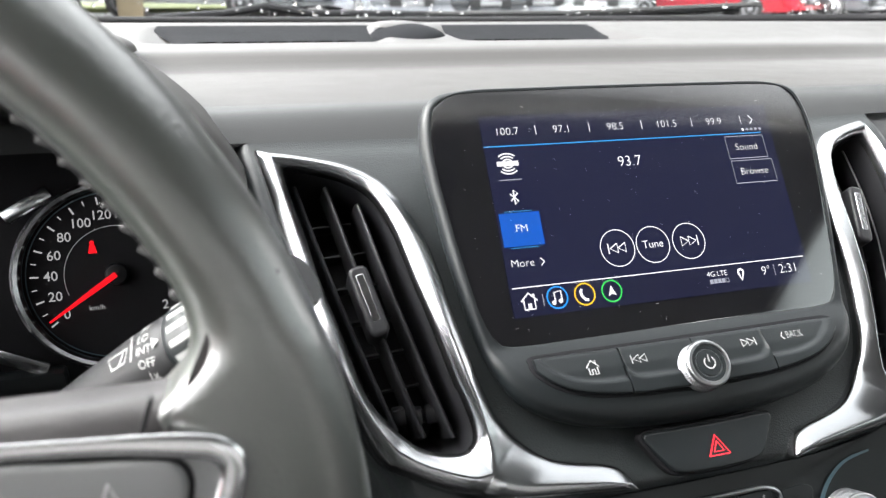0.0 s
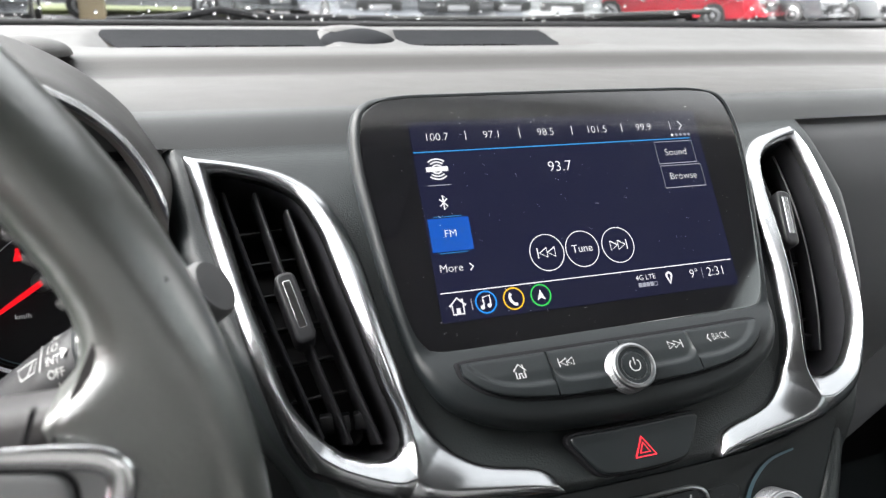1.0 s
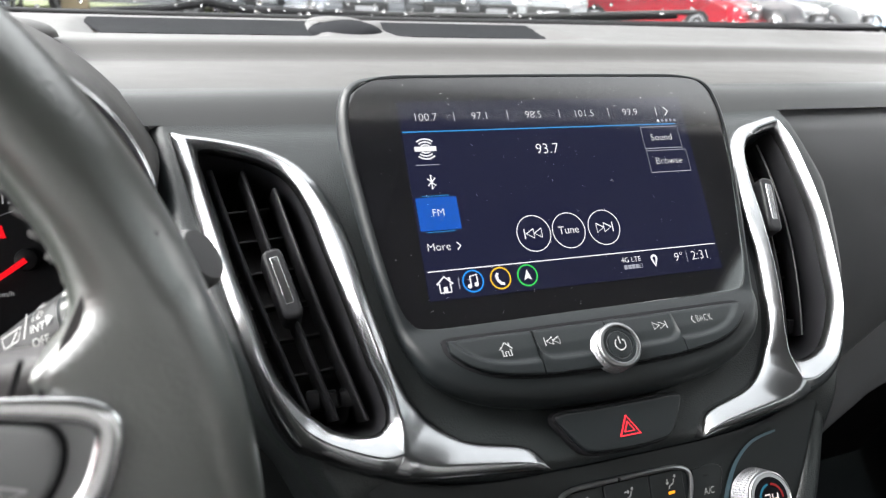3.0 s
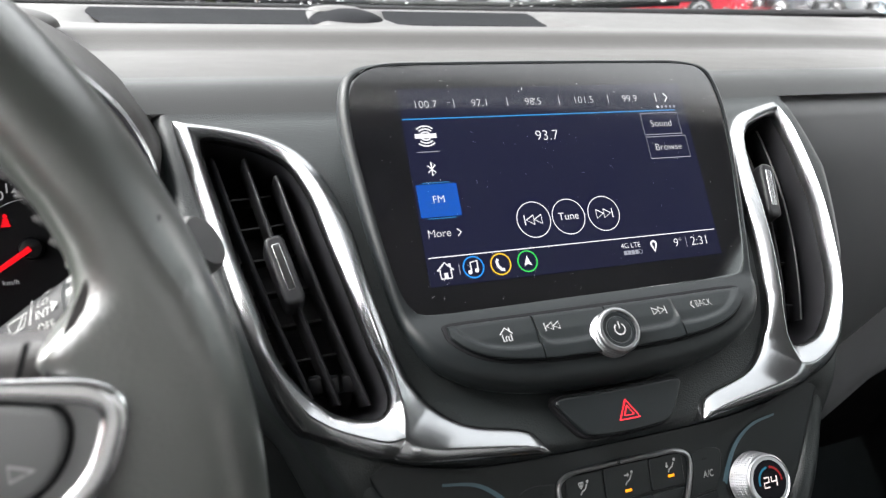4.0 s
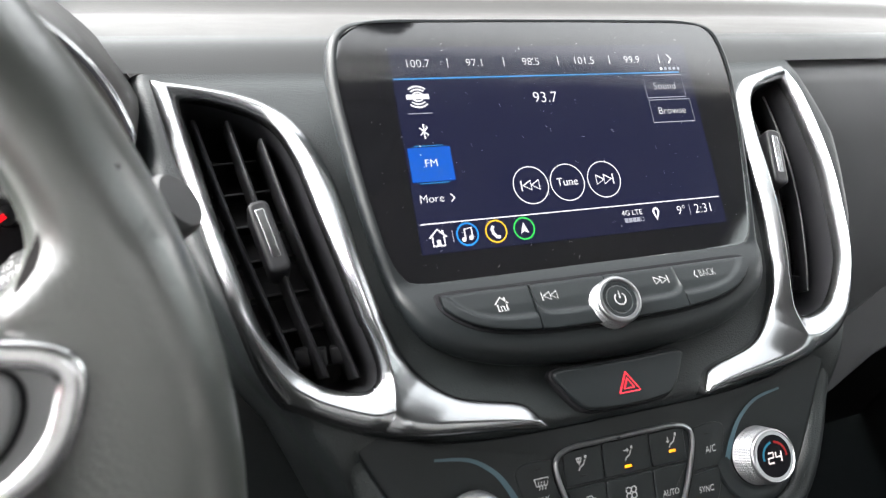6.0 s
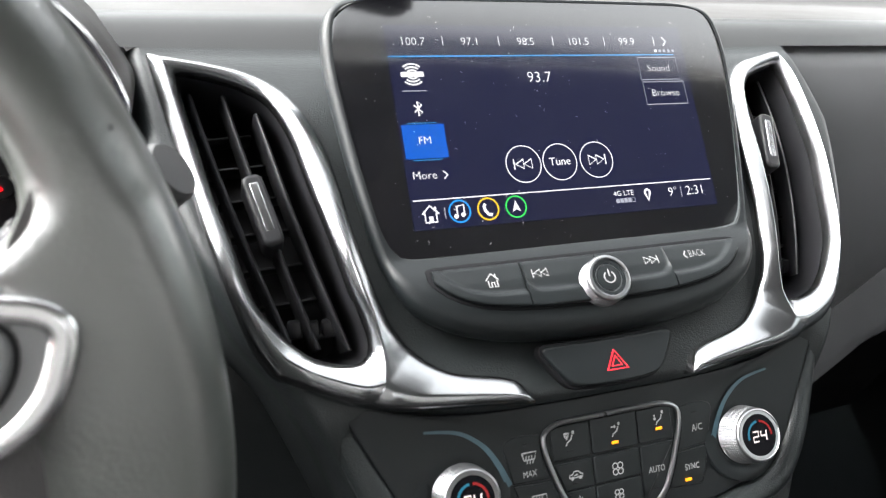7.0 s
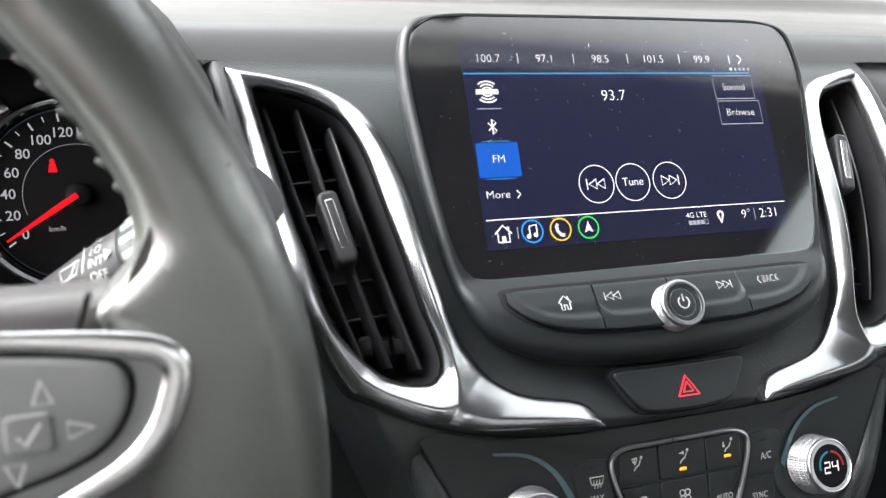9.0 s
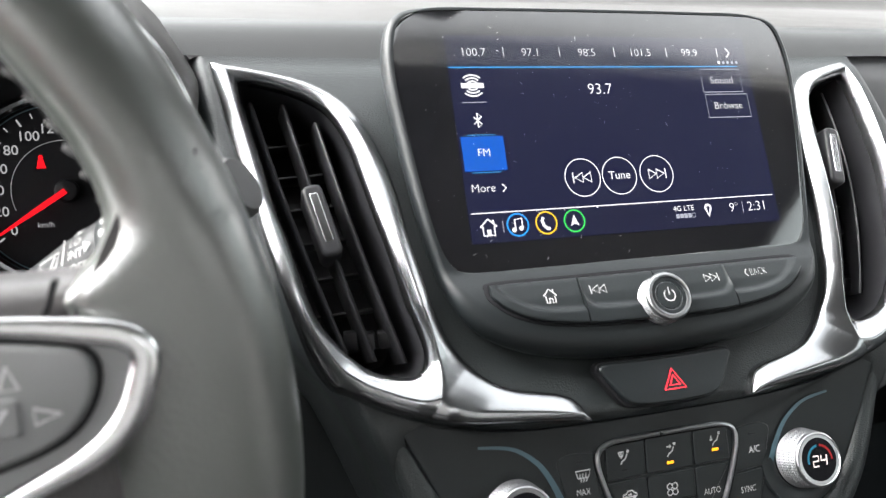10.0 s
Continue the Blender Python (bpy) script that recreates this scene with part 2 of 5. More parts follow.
def lathe(profile, centre, axis, segs=48, bm=None, knurl=0.0):
    """Turned shape: profile of (radius, height along axis)."""
    bm = bm or bmesh.new()
    w = Vector(axis).normalized()
    u = w.orthogonal().normalized()
    v = w.cross(u)
    c = Vector(centre)
    rings = [[c + w * h + (u * math.cos(a) + v * math.sin(a)) * r for a in (2 * math.pi * k / segs for k in range(segs))] for r, h in profile]
    rows = bridge(bm, rings)
    bm.faces.new(rows[0][::-1])
    bm.faces.new(rows[-1])
    return bm


def block(size, m=None, bevel=0.0, bm=None, segs=2):
    """A box with rounded edges at the pose m, added to bm."""
    own = bmesh.new()
    bmesh.ops.create_cube(own, size=1, matrix=Matrix.Diagonal((*size, 1)))
    if bevel:
        bmesh.ops.bevel(own, geom=own.edges[:], offset=bevel, segments=segs, affect="EDGES", profile=0.5)
    if m is not None:
        bmesh.ops.transform(own, matrix=m, verts=own.verts)
    if bm is None:
        return own
    me = bpy.data.meshes.new("tmp")
    own.to_mesh(me)
    own.free()
    bm.from_mesh(me)
    bpy.data.meshes.remove(me)
    return bm


def lettering(body, size, m, bm=None, bold=0.0, align="CENTER"):
    """Letters of the built-in font, lying in the xy plane of the pose m."""
    cu = bpy.data.curves.new("letters", "FONT")
    cu.body, cu.size, cu.align_x, cu.align_y, cu.offset = body, size, align, "CENTER", bold
    cu.resolution_u = 3
    ob = new("letters", cu)
    bpy.context.view_layer.update()
    me = bpy.data.meshes.new_from_object(ob.evaluated_get(bpy.context.evaluated_depsgraph_get()))
    me.transform(m)
    bm = bm or bmesh.new()
    bm.from_mesh(me)
    bpy.data.objects.remove(ob)
    bpy.data.curves.remove(cu)
    bpy.data.meshes.remove(me)
    return bm


def strokes(lines, width, m, bm=None, closed=False):
    """Flat printed lines in the xy plane of the pose m."""
    bm = bm or bmesh.new()
    for ln in lines:
        P = [Vector((p[0], p[1])) for p in ln]
        if closed:
            P = P + [P[0], P[1]]
        left, right = [], []
        for i, p in enumerate(P):
            a, b = P[max(i - 1, 0)], P[min(i + 1, len(P) - 1)]
            t = (b - a)
            t = t.normalized() if t.length else Vector((1, 0))
            nrm = Vector((-t[1], t[0])) * width / 2
            left.append(bm.verts.new(m @ Vector((*(p + nrm), 0))))
            right.append(bm.verts.new(m @ Vector((*(p - nrm), 0))))
        for i in range(len(P) - 1):
            bm.faces.new((left[i], left[i + 1], right[i + 1], right[i]))
    return bm


def patch(loop, m, bm=None):
    """A flat filled outline in the xy plane of the pose m."""
    bm = bm or bmesh.new()
    bm.faces.new([bm.verts.new(m @ Vector((p[0], p[1], 0))) for p in loop])
    return bm


def arc(cx, cy, r, a0, a1, n=24):
    return [(cx + r * math.cos(radians(a0 + (a1 - a0) * k / n)), cy + r * math.sin(radians(a0 + (a1 - a0) * k / n))) for k in range(n + 1)]


def rounded(x0, z0, x1, z1, r, n=4):
    out = []
    for cx, cz, a in ((x1 - r, z1 - r, 0), (x0 + r, z1 - r, 90), (x0 + r, z0 + r, 180), (x1 - r, z0 + r, 270)):
        out += [(cx + r * math.cos(radians(a + 90 * k / n)), cz + r * math.sin(radians(a + 90 * k / n))) for k in range(n + 1)]
    return out


def facing(x, y, z, slope=0.0):
    """Pose of a print on the dash: its x to the right, its y up, its z out towards the cabin."""
    u = Vector((0, -slope, 1)).normalized()
    w = Vector((0, -1, -slope)).normalized()
    return Matrix(((1, u.x, w.x, x), (0, u.y, w.y, y), (0, u.z, w.z, z), (0, 0, 0, 1)))


def inside(x, z, loop):
    hit, j = False, len(loop) - 1
    for i in range(len(loop)):
        a, b = loop[i], loop[j]
        if (a[1] > z) != (b[1] > z) and x < (b[0] - a[0]) * (z - a[1]) / (b[1] - a[1]) + a[0]:
            hit = not hit
        j = i
    return hit


def between(v, table):
    for (a, p), (b, q) in zip(table, table[1:]):
        if v <= b:
            return p if v <= a else p + (q - p) * (v - a) / (b - a)
    return table[-1][1]


# ---- dashboard ----
def smooth(a, b, v):
    t = min(1.0, max(0.0, (v - a) / (b - a)))
    return t * t * (3 - 2 * t)


def fascia_y(x, z):
    """Depth of the centre stack's surface behind the plane of the display."""
    bulge = 0.008 * max(0.0, 1 - ((z + 0.02) / 0.07) ** 2)
    return 0.22 * (z + 0.089) - 0.04 * (abs(x) - 0.1) - bulge


def side_x(z):
    """Half width of the centre stack."""
    return between(z, [(-0.24, 0.075), (-0.2, 0.092), (-0.17, 0.104), (-0.13, 0.1205), (-0.1, 0.1335), (-0.08, 0.147), (-0.05, 0.160), (0.0, 0.176), (0.05, 0.181)])


def stack_y(x, z):
    """The stack's skin: it drops behind the climate panel at the foot."""
    drop = between(abs(x), [(0.0, -0.1185), (0.04, -0.1175), (0.06, -0.1165), (0.08, -0.113), (0.1, -0.108), (0.115, -0.098)])
    f = smooth(0, between(abs(x), [(0.1, 0.008), (0.118, 0.04)]), drop - z)
    return (fascia_y(x, z) + 0.0035 + 0.0012 * smooth(0.040, 0.050, z)) * (1 - f) + (0.004 + 0.17 * (-0.126 - z) + 0.004) * f


# vent surround: outer edge and inner edge, point by point round the vent
RIM_PAIRS = [(172.5, 45.5, 161.5, 35), (161, 43.5, 155.5, 34), (149.6, 41, 149.5, 32.3), (138, 37.6, 140, 28.8), (128.5, 33, 133.5, 25.2), (119.8, 25.8, 127.5, 20),
             (113.8, 17, 123, 12), (108.5, 4.7, 119.3, 0.5), (105, -8, 117, -12), (102.8, -22, 114.8, -24), (101, -39, 111.5, -40), (98.6, -54, 108.5, -55), (96, -68, 105.6, -69),
             (95, -82, 102.7, -81), (95.5, -94, 102, -88), (99.5, -105.5, 105, -94), (111, -110.5, 112, -95), (125, -106.5, 122.3, -91.5), (138, -96.5, 130.5, -84.5),
             (146, -82.5, 136.5, -77), (151.5, -64, 142.5, -66), (157, -41, 148.3, -42), (161.3, -20, 153, -22), (165.3, -1, 156.2, -1), (169.2, 24, 159.8, 20)]
VENT_OUT = spline([(a / 1000, b / 1000) for a, b, c, d in RIM_PAIRS], 5, sharp=(0,))
VENT_IN = spline([(c / 1000, d / 1000) for a, b, c, d in RIM_PAIRS], 5, sharp=(0,))
VENT_MID = [tuple((Vector(a) + Vector(b)) / 2) for a, b in zip(VENT_OUT, VENT_IN)]

dashboard = thing("dashboard", "dark grey soft-touch car dashboard with grained vinyl", "dashboard", (0, 0.1, 0.03), W)


def build_stack():
    bm = bmesh.new()
    cols, rows_ = 150, 100
    grid = {}
    for j in range(rows_ + 1):
        z = -0.24 + 0.292 * j / rows_
        xb = side_x(z)
        for i in range(-cols // 2, cols // 2 + 1):
            s = i / (cols // 2)
            x = s * xb
            edge = max(0.0, abs(s) - 0.965) / 0.035
            y = stack_y(x, z) + 0.006 * edge * edge
            grid[i, j] = bm.verts.new((x, y, z))
    for j in range(rows_):
        for i in range(-cols // 2, cols // 2):
            q = [grid[i, j], grid[i + 1, j], grid[i + 1, j + 1], grid[i, j + 1]]
            cx, cz = abs(sum(v.co.x for v in q) / 4), sum(v.co.z for v in q) / 4
            if inside(cx, cz, VENT_MID):
                continue
            bm.faces.new(q)
    # turned-back sides
    for s in (-cols // 2, cols // 2):
        sg = 1 if s > 0 else -1
        prev = [grid[s, j] for j in range(rows_ + 1)]
        for dx, dy in ((0.003, 0.006), (0.004, 0.016), (0.004, 0.09)):
            cur = [bm.verts.new((grid[s, j].co.x + sg * dx, grid[s, j].co.y + dy, grid[s, j].co.z)) for j in range(rows_ + 1)]
            for j in range(rows_):
                bm.faces.new((prev[j], prev[j + 1], cur[j + 1], cur[j]))
            prev = cur
    part("console_skin", bm, FASCIA, dashboard, "black grained vinyl round the centre stack")


build_stack()


S_TO_W = W.inverted() @ S


def build_upper_pad():
    prof = [(0.078, 0.010), (0.06, 0.017), (0.050, 0.0205), (0.046, 0.0245), (0.0475, 0.0285), (0.0545, 0.0325), (0.068, 0.0352), (0.09, 0.0362), (0.13, 0.0358), (0.18, 0.0342), (0.22, 0.0325), (0.238, 0.0316), (0.245, 0.0318), (0.250, 0.0330),
            (0.256, 0.0362), (0.261, 0.0395), (0.265, 0.0417), (0.270, 0.0429), (0.28, 0.0432), (0.30, 0.0425), (0.335, 0.0405)]
    # the front of the pad runs down into the stack
    FRONT = 7
    tail = [(0.335, 0.0405), (0.36, 0.0402), (0.4, 0.0415), (0.45, 0.0435), (0.5, 0.0444), (0.55, 0.0430), (0.62, 0.0388), (0.7, 0.0338), (0.775, 0.0285)]
    prof += [(0.345 + 0.01 * k, between(0.345 + 0.01 * k, tail)) for k in range(0, 44)]
    bm = bmesh.new()
    xs = [-0.78 + 1.56 * k / 390 for k in range(391)]
    rings = []
    for i, (y0, z0) in enumerate(prof):
        ring = []
        for x in xs:
            y, z = y0, z0
            if i < FRONT:
                q = S_TO_W @ Vector((x, stack_y(min(abs(x), 0.18), 0.052), 0.052))
                u = i / (FRONT - 1) * 0.86
                run = 0.55 * (0.09 - q.y)
                P = ((q.y, q.z), (q.y + run * 0.754, q.z + run * 0.693), (0.09 - run * 0.9, 0.0362), (0.09, 0.0362))
                y, z = [sum(c * p[k] for c, p in zip(((1 - u) ** 3, 3 * u * (1 - u) ** 2, 3 * u * u * (1 - u), u ** 3), P)) for k in (0, 1)]
            # the pad falls away and sweeps back towards the doors
            far = max(0.0, abs(x) - 0.28)
            zz = z - 0.05 * far * far * (1.0 if y < 0.3 else 0.4)
            yy = y + 0.10 * far * far * (1 if y < 0.3 else 0)
            ax = (smooth(-0.245, -0.212, x) - smooth(-0.045, -0.028, x)) + (smooth(0.028, 0.05, x) - smooth(0.192, 0.235, x))
            trough = ax * smooth(0.362, 0.378, y) * (1 - smooth(0.47, 0.51, y))
            back = smooth(0.3, 0.775, y)
            yy -= 0.16 * x * x / 0.36 * back
            zz += 0.012 * x * x / 0.36 * back
            ring.append((x, yy, zz - 0.010 * trough))
        rings.append(ring)
    # one pad: its lit top and shaded front are put into two materials
    bridge(bm, rings[6:], closed=False)
    part("upper_pad", bm, PADTOP, dashboard, "dark grey upper dash pad, toned lighter where light falls", W, 60)
    bm = bmesh.new()
    bridge(bm, rings[:7], closed=False)
    part("pad_front", bm, PADFRONT, dashboard, "dark grey grained front of the dash pad, toned darker as shaded", W, 60)


build_upper_pad()


def build_defroster(near, far):
    """A sunk grille, longer at its far edge; near and far give the ends of the two edges."""
    bm = bmesh.new()
    rows = []
    for f in (0, 0.25, 0.5, 0.75, 1.0):
        a, c = near[0] + (far[0] - near[0]) * f, near[1] + (far[1] - near[1]) * f
        rows.append([(a + (c - a) * k / 12, 0.374 + 0.118 * f, 0.0342 + 0.0035 * f + 0.0068 * f * f) for k in range(13)])
    bridge(bm, rows, closed=False)
    g = part("defroster_grille", bm, RECESS, dashboard, "dark slate defroster grille", W)
    # solid black blocks painted as the dark of the slots
    for k in range(int((near[1] - near[0] - 0.02) / 0.02)):
        part("slot", block((0.0155, 0.010, 0.0012), pose(near[0] + 0.018 + 0.02 * k, 0.399, 0.0366), 0.0004), SLOTBLACK, g, fr=W)


build_defroster((-0.205, -0.040), (-0.240, -0.012))
build_defroster((0.026, 0.185), (0.050, 0.245))

bm = bmesh.new()
rings = []
for k in range(9):
    a = k / 8 * math.pi / 2
    rings.append([(-0.003 + 0.036 * math.cos(a) * math.cos(b), 0.425 + 0.055 * math.cos(a) * math.sin(b), 0.036 + 0.0145 * math.sin(a)) for b in (2 * math.pi * j / 32 for j in range(32))])
bridge(bm, rings)
hump = part("sensor_hump", bm, RECESS, dashboard, "rounded dark slate sensor hump", W)
bm = bmesh.new()
bridge(bm, [[(-0.009 + 0.027 * math.cos(a) * math.cos(b), 0.444 + 0.028 * math.cos(a) * math.sin(b), 0.0475 + 0.0045 * math.sin(a)) for b in (2 * math.pi * j / 28 for j in range(28))] for a in (0, 0.4, 0.8, 1.2, 1.5)])
part("cap", bm, PADTOP, hump, "grey cap", W)


def build_panel(name, x0, x1, prof, mat, label, lift=0.0, parent=None):
    bm = bmesh.new()
    line = spline(prof, 6, closed=False)
    n = 30
    rings = []
    for y, z in line:
        ring = []
        for k in range(n + 1):
            x = x0 + (x1 - x0) * k / n
            far = max(0.0, abs(x) - 0.28)
            ring.append((x, y + 0.10 * far * far, z - 0.05 * far * far))
        rings.append(ring)
    bridge(bm, rings, closed=False)
    return part(name, bm, mat, parent or dashboard, label, W, 60)


def sweep_z(x):
    """Lower edge of the passenger panel, which sweeps up towards the door."""
    return between(x, [(0.1, -0.265), (0.2, -0.25), (0.29, -0.212), (0.33, -0.184), (0.366, -0.158), (0.45, -0.128), (0.78, -0.105)])


def build_swept(name, x0, x1, rows, mat, label):
    """Rows of (depth, height at the top line, share of the way down to the swept edge, drop below it)."""
    bm = bmesh.new()
    xs = [x0 + (x1 - x0) * k / 80 for k in range(81)]
    bridge(bm, [[(x, y + 0.10 * max(0.0, x - 0.28) ** 2, z + (sweep_z(x) - z) * f - d) for x in xs] for y, z, f, d in rows], closed=False)
    part(name, bm, mat, dashboard, label, W, 60)


build_swept("passenger_panel", 0.178, 0.78, [(0.066, 0.024, 0, 0), (0.058, 0.019, 0, 0), (0.054, 0.010, 0, 0), (0.053, 0.01, 0.15, 0), (0.054, 0.01, 0.32, 0), (0.057, 0.01, 0.5, 0), (0.063, 0.01, 0.68, 0), (0.072, 0.01, 0.83, 0), (0.084, 0.01, 0.94, 0), (0.100, 0.01, 1.0, 0)], GREYPLASTIC, "smooth dark grey passenger panel")
build_swept("glove_box", 0.125, 0.78, [(0.104, 0.01, 1.0, -0.004), (0.098, 0.01, 1.0, 0.004), (0.092, 0.01, 1.0, 0.020), (0.086, 0.01, 1.0, 0.045), (0.084, 0.01, 1.0, 0.060), (0.090, 0.01, 1.0, 0.070), (0.16, 0.01, 1.0, 0.078)], GREYPLASTIC, "dark grey glove box lid")
build_panel("lower_panel", 0.1, 0.78, [(0.16, -0.24), (0.2, -0.26), (0.23, -0.33), (0.3, -0.5)], DARK, "dark lower panel")
build_panel("driver_panel", -0.215, -0.176, [(0.068, 0.017), (0.056, 0.0155), (0.049, 0.008), (0.047, -0.004), (0.048, -0.05), (0.045, -0.10), (0.05, -0.14)], PAD, "grained pad strip beside the vent")
build_panel("knee_panel", -0.78, -0.105, [(0.2, -0.09), (0.075, -0.1), (0.05, -0.13), (0.045, -0.2), (0.06, -0.32), (0.12, -0.45)], FASCIA, "black grained knee panel")


# ---- air vents ----
def vent_side(s):
    """The vent with its bright surround; s is -1 for the driver's side, 1 for the other."""
    v = thing("air_vent", "tall curved air vent in a satin chrome surround", "air vent", (s * 0.135, 0.02, -0.03), group="dash air vents")
    # on the passenger side the far limb is slimmer and stands closer in, and its tip is blunter
    in_out, in_in, blunt = (0.0080, 0.0050, 0.004) if s > 0 else (0.0, 0.0, 0.0)

    def drawn(loop, d):
        return [(x - d * smooth(0.116, 0.148, x) - blunt * smooth(0.028, 0.044, z) * smooth(0.150, 0.172, x), z) for x, z in loop]

    rim_out, rim_in = drawn(VENT_OUT, in_out), drawn(VENT_IN, in_in)
    # bright surround: an inner and an outer slope that meet in a soft ridge, drawn out below into a foot
    outer = [(0.0, 0.0085), (0.0, 0.0014), (0.03, 0.0), (0.10, -0.0012), (0.20, -0.0020), (0.35, -0.0029), (0.6, -0.0040), (0.80, -0.0046), (0.92, -0.0050), (1.0, -0.0051)]
    inner = [(0.0, -0.0051), (0.07, -0.0050), (0.18, -0.0045), (0.35, -0.0038), (0.55, -0.0028), (0.75, -0.0017), (0.90, -0.0005), (0.97, 0.0008), (1.0, 0.0038)]

    # along the foot the outer slope turns further under
    under = [(0.0, 0.0085), (0.0, 0.0052), (0.03, 0.0036), (0.10, 0.0016), (0.20, -0.0002), (0.35, -0.0018), (0.6, -0.0035), (0.80, -0.0044), (0.92, -0.0049), (1.0, -0.0051)]

    def slope(bm, sect, first, second, lift, low=()):
        rings = []
        for q, (f, h0) in enumerate(sect):
            ring = []
            for i, ((x0, z0), (x1, z1), g) in enumerate(zip(first, second, lift)):
                h = h0 + (under[q][1] - h0) * low[i] if low else h0
                x, z = x0 + (x1 - x0) * f, z0 + (z1 - z0) * f
                ring.append((s * x, fascia_y(x, z) + (h * g if h < 0 else h), z))
            rings.append(ring)
        bridge(bm, rings, closed=False)

    ridge = [tuple(Vector(a).lerp(Vector(b), 0.55)) for a, b in zip(rim_out, rim_in)]
    path = list(range(90, len(rim_out))) + list(range(0, 61))
    bm = bmesh.new()
    for col, sect in ((rim_out, outer), (rim_in, inner)):
        pair = [[col[i] for i in path], [ridge[i] for i in path]]
        slope(bm, sect, *(pair if sect is outer else pair[::-1]), [1] * len(path), [1 - smooth(0, 14, i) for i in range(len(path))] if sect is outer else ())
    limb = [spline([(x / 1000, z / 1000) for x, z in c], 5, closed=False) for c in (
        [(96, -68), (93.8, -75), (91.3, -82.0), (88.3, -87.2), (84.6, -92.5)],
        [(101.3, -68.5), (99.4, -76.2), (97.9, -86.5), (97.4, -95.5), (98.7, -104.2)],
        [(105.6, -69), (103.4, -76), (101.7, -85), (102.0, -90.9), (104.3, -93.9)])]
    foot = [spline([(x / 1000, z / 1000) for x, z in c], 5, closed=False) for c in (
        [(84.6, -92.5), (79.8, -97.5), (73.6, -102.1), (66.5, -104.9), (58.6, -106.7), (50.2, -108.5), (44.2, -111), (41.0, -114.8), (39.3, -118), (38.3, -120.8)],
        [(98.7, -104.2), (93.5, -108.6), (86, -110.9), (78, -112.1), (69, -113.4), (60, -114.7), (52, -115.8), (46, -116.9), (42, -118.0), (39.2, -119.8)],
        [(105, -112.6), (99.6, -114.4), (90, -116.1), (81, -117.2), (71, -118.2), (61.5, -119.1), (53, -119.9), (46, -120.6), (41.5, -121.0), (38.3, -121.1)])]
    base = [spline([(x / 1000, z / 1000) for x, z in c], 5, closed=False) for c in (
        [(105, -112.6), (111, -110.8), (117.5, -108.1), (124, -104.9), (131, -100.8), (138, -96.5)],
        [(98.7, -104.2), (105, -104.6), (111.5, -102.6), (118, -99.8), (126, -95.8), (133.875, -89.9)],
        [(104.3, -93.9), (107.5, -95.0), (112.5, -94.5), (118, -92.9), (124.5, -89.8), (130.5, -84.5)])]
    base = [drawn(c, d) for c, d in zip(base, (in_out, (in_out + in_in) / 2, in_in))]
    for line in (limb, base):
        slope(bm, outer, line[0], line[1], [1] * len(line[0]), [1] * len(line[0]) if line is base else ())
        slope(bm, inner, line[1], line[2], [1] * len(line[0]))
    lift = [1 - 0.35 * smooth(0, 12, i) - 0.35 * smooth(36, 45, i) for i in range(len(foot[0]))]
    slope(bm, outer, foot[0], foot[1], lift)
    slope(bm, outer, foot[2], foot[1], lift, [1 - smooth(34, 45, i) for i in range(len(foot[0]))])
    bmesh.ops.remove_doubles(bm, verts=bm.verts, dist=0.00004)
    part("surround", bm, CHROME, v, "satin chrome surround with a drawn-out foot", sharp=70)
    # dark duct behind
    bm = bmesh.new()
    cx, cz = 0.131, -0.03
    rings = []
    for f, h in ((1.012, 0.0022), (1.0, 0.010), (0.97, 0.02), (0.9, 0.055)):
        rings.append([(s * (cx + (p[0] - cx) * f), fascia_y(p[0], p[1]) + h, cz + (p[1] - cz) * f) for p in rim_in])
    rows = bridge(bm, rings)
    bm.faces.new(rows[-1])
    part("duct", bm, VANE, v)
    # upright slats, leaning with the vent
    for top, bottom, t0, t1 in ((0.1568, 0.1305, 0.029, -0.083), (0.1428, 0.1195, 0.028, -0.087), (0.1300, 0.1072, 0.018, -0.089)):
        bm = bmesh.new()
        turn = -0.008 if s > 0 else 0.0
        path = [(turn + top + (bottom - top) * k / 12 + 0.0022 * math.sin(math.pi * k / 12), t0 + (t1 - t0) * k / 12) for k in range(13)]
        rings = []
        for x, z in path:
            y = fascia_y(x, z)
            rings.append([(s * (x + dx - turn * (dy - 0.01) / 0.016), y + dy, z) for dx, dy in ((-0.0012, 0.0115), (-0.0007, 0.0103), (0.0, 0.0098), (0.0007, 0.0103), (0.0012, 0.0115), (0.0012, 0.027), (-0.0012, 0.027))])
        rows = bridge(bm, rings)
        bm.faces.new(rows[0])
        bm.faces.new(rows[-1])
        part("slat", bm, VANE, v)
    # cross bars deeper in
    for k in range(7):
        z = 0.012 - 0.0155 * k
        xa = between(z, [(-0.09, 0.106), (-0.02, 0.119), (0.02, 0.135)])
        xb = between(z, [(-0.09, 0.126), (-0.06, 0.141), (0.02, 0.158)])
        y = fascia_y(0.13, z) + 0.0315
        part("cross_bar", block((xb - xa, 0.014, 0.0011), Matrix.Translation((s * (xa + xb) / 2, y, z)) @ pose(0, 0, 0, 0, s * 3, 0), 0.0005), VANE, v)
    # clip at the duct's foot
    bm = bmesh.new()
    for x, z in ((0.112, -0.078), (0.119, -0.078), (0.126, -0.077)):
        block((0.0055, 0.006, 0.007), Matrix.Translation((s * x, fascia_y(x, z) + 0.022, z)) @ pose(0, 0, 0, 20, 0, 12 * s), 0.0008, bm)
    part("duct_clip", bm, VANE, v)
    # thumb tab with a bright inlay on the middle slat
    x0, z0 = (0.1345, -0.029) if s < 0 else (0.1235, -0.013)
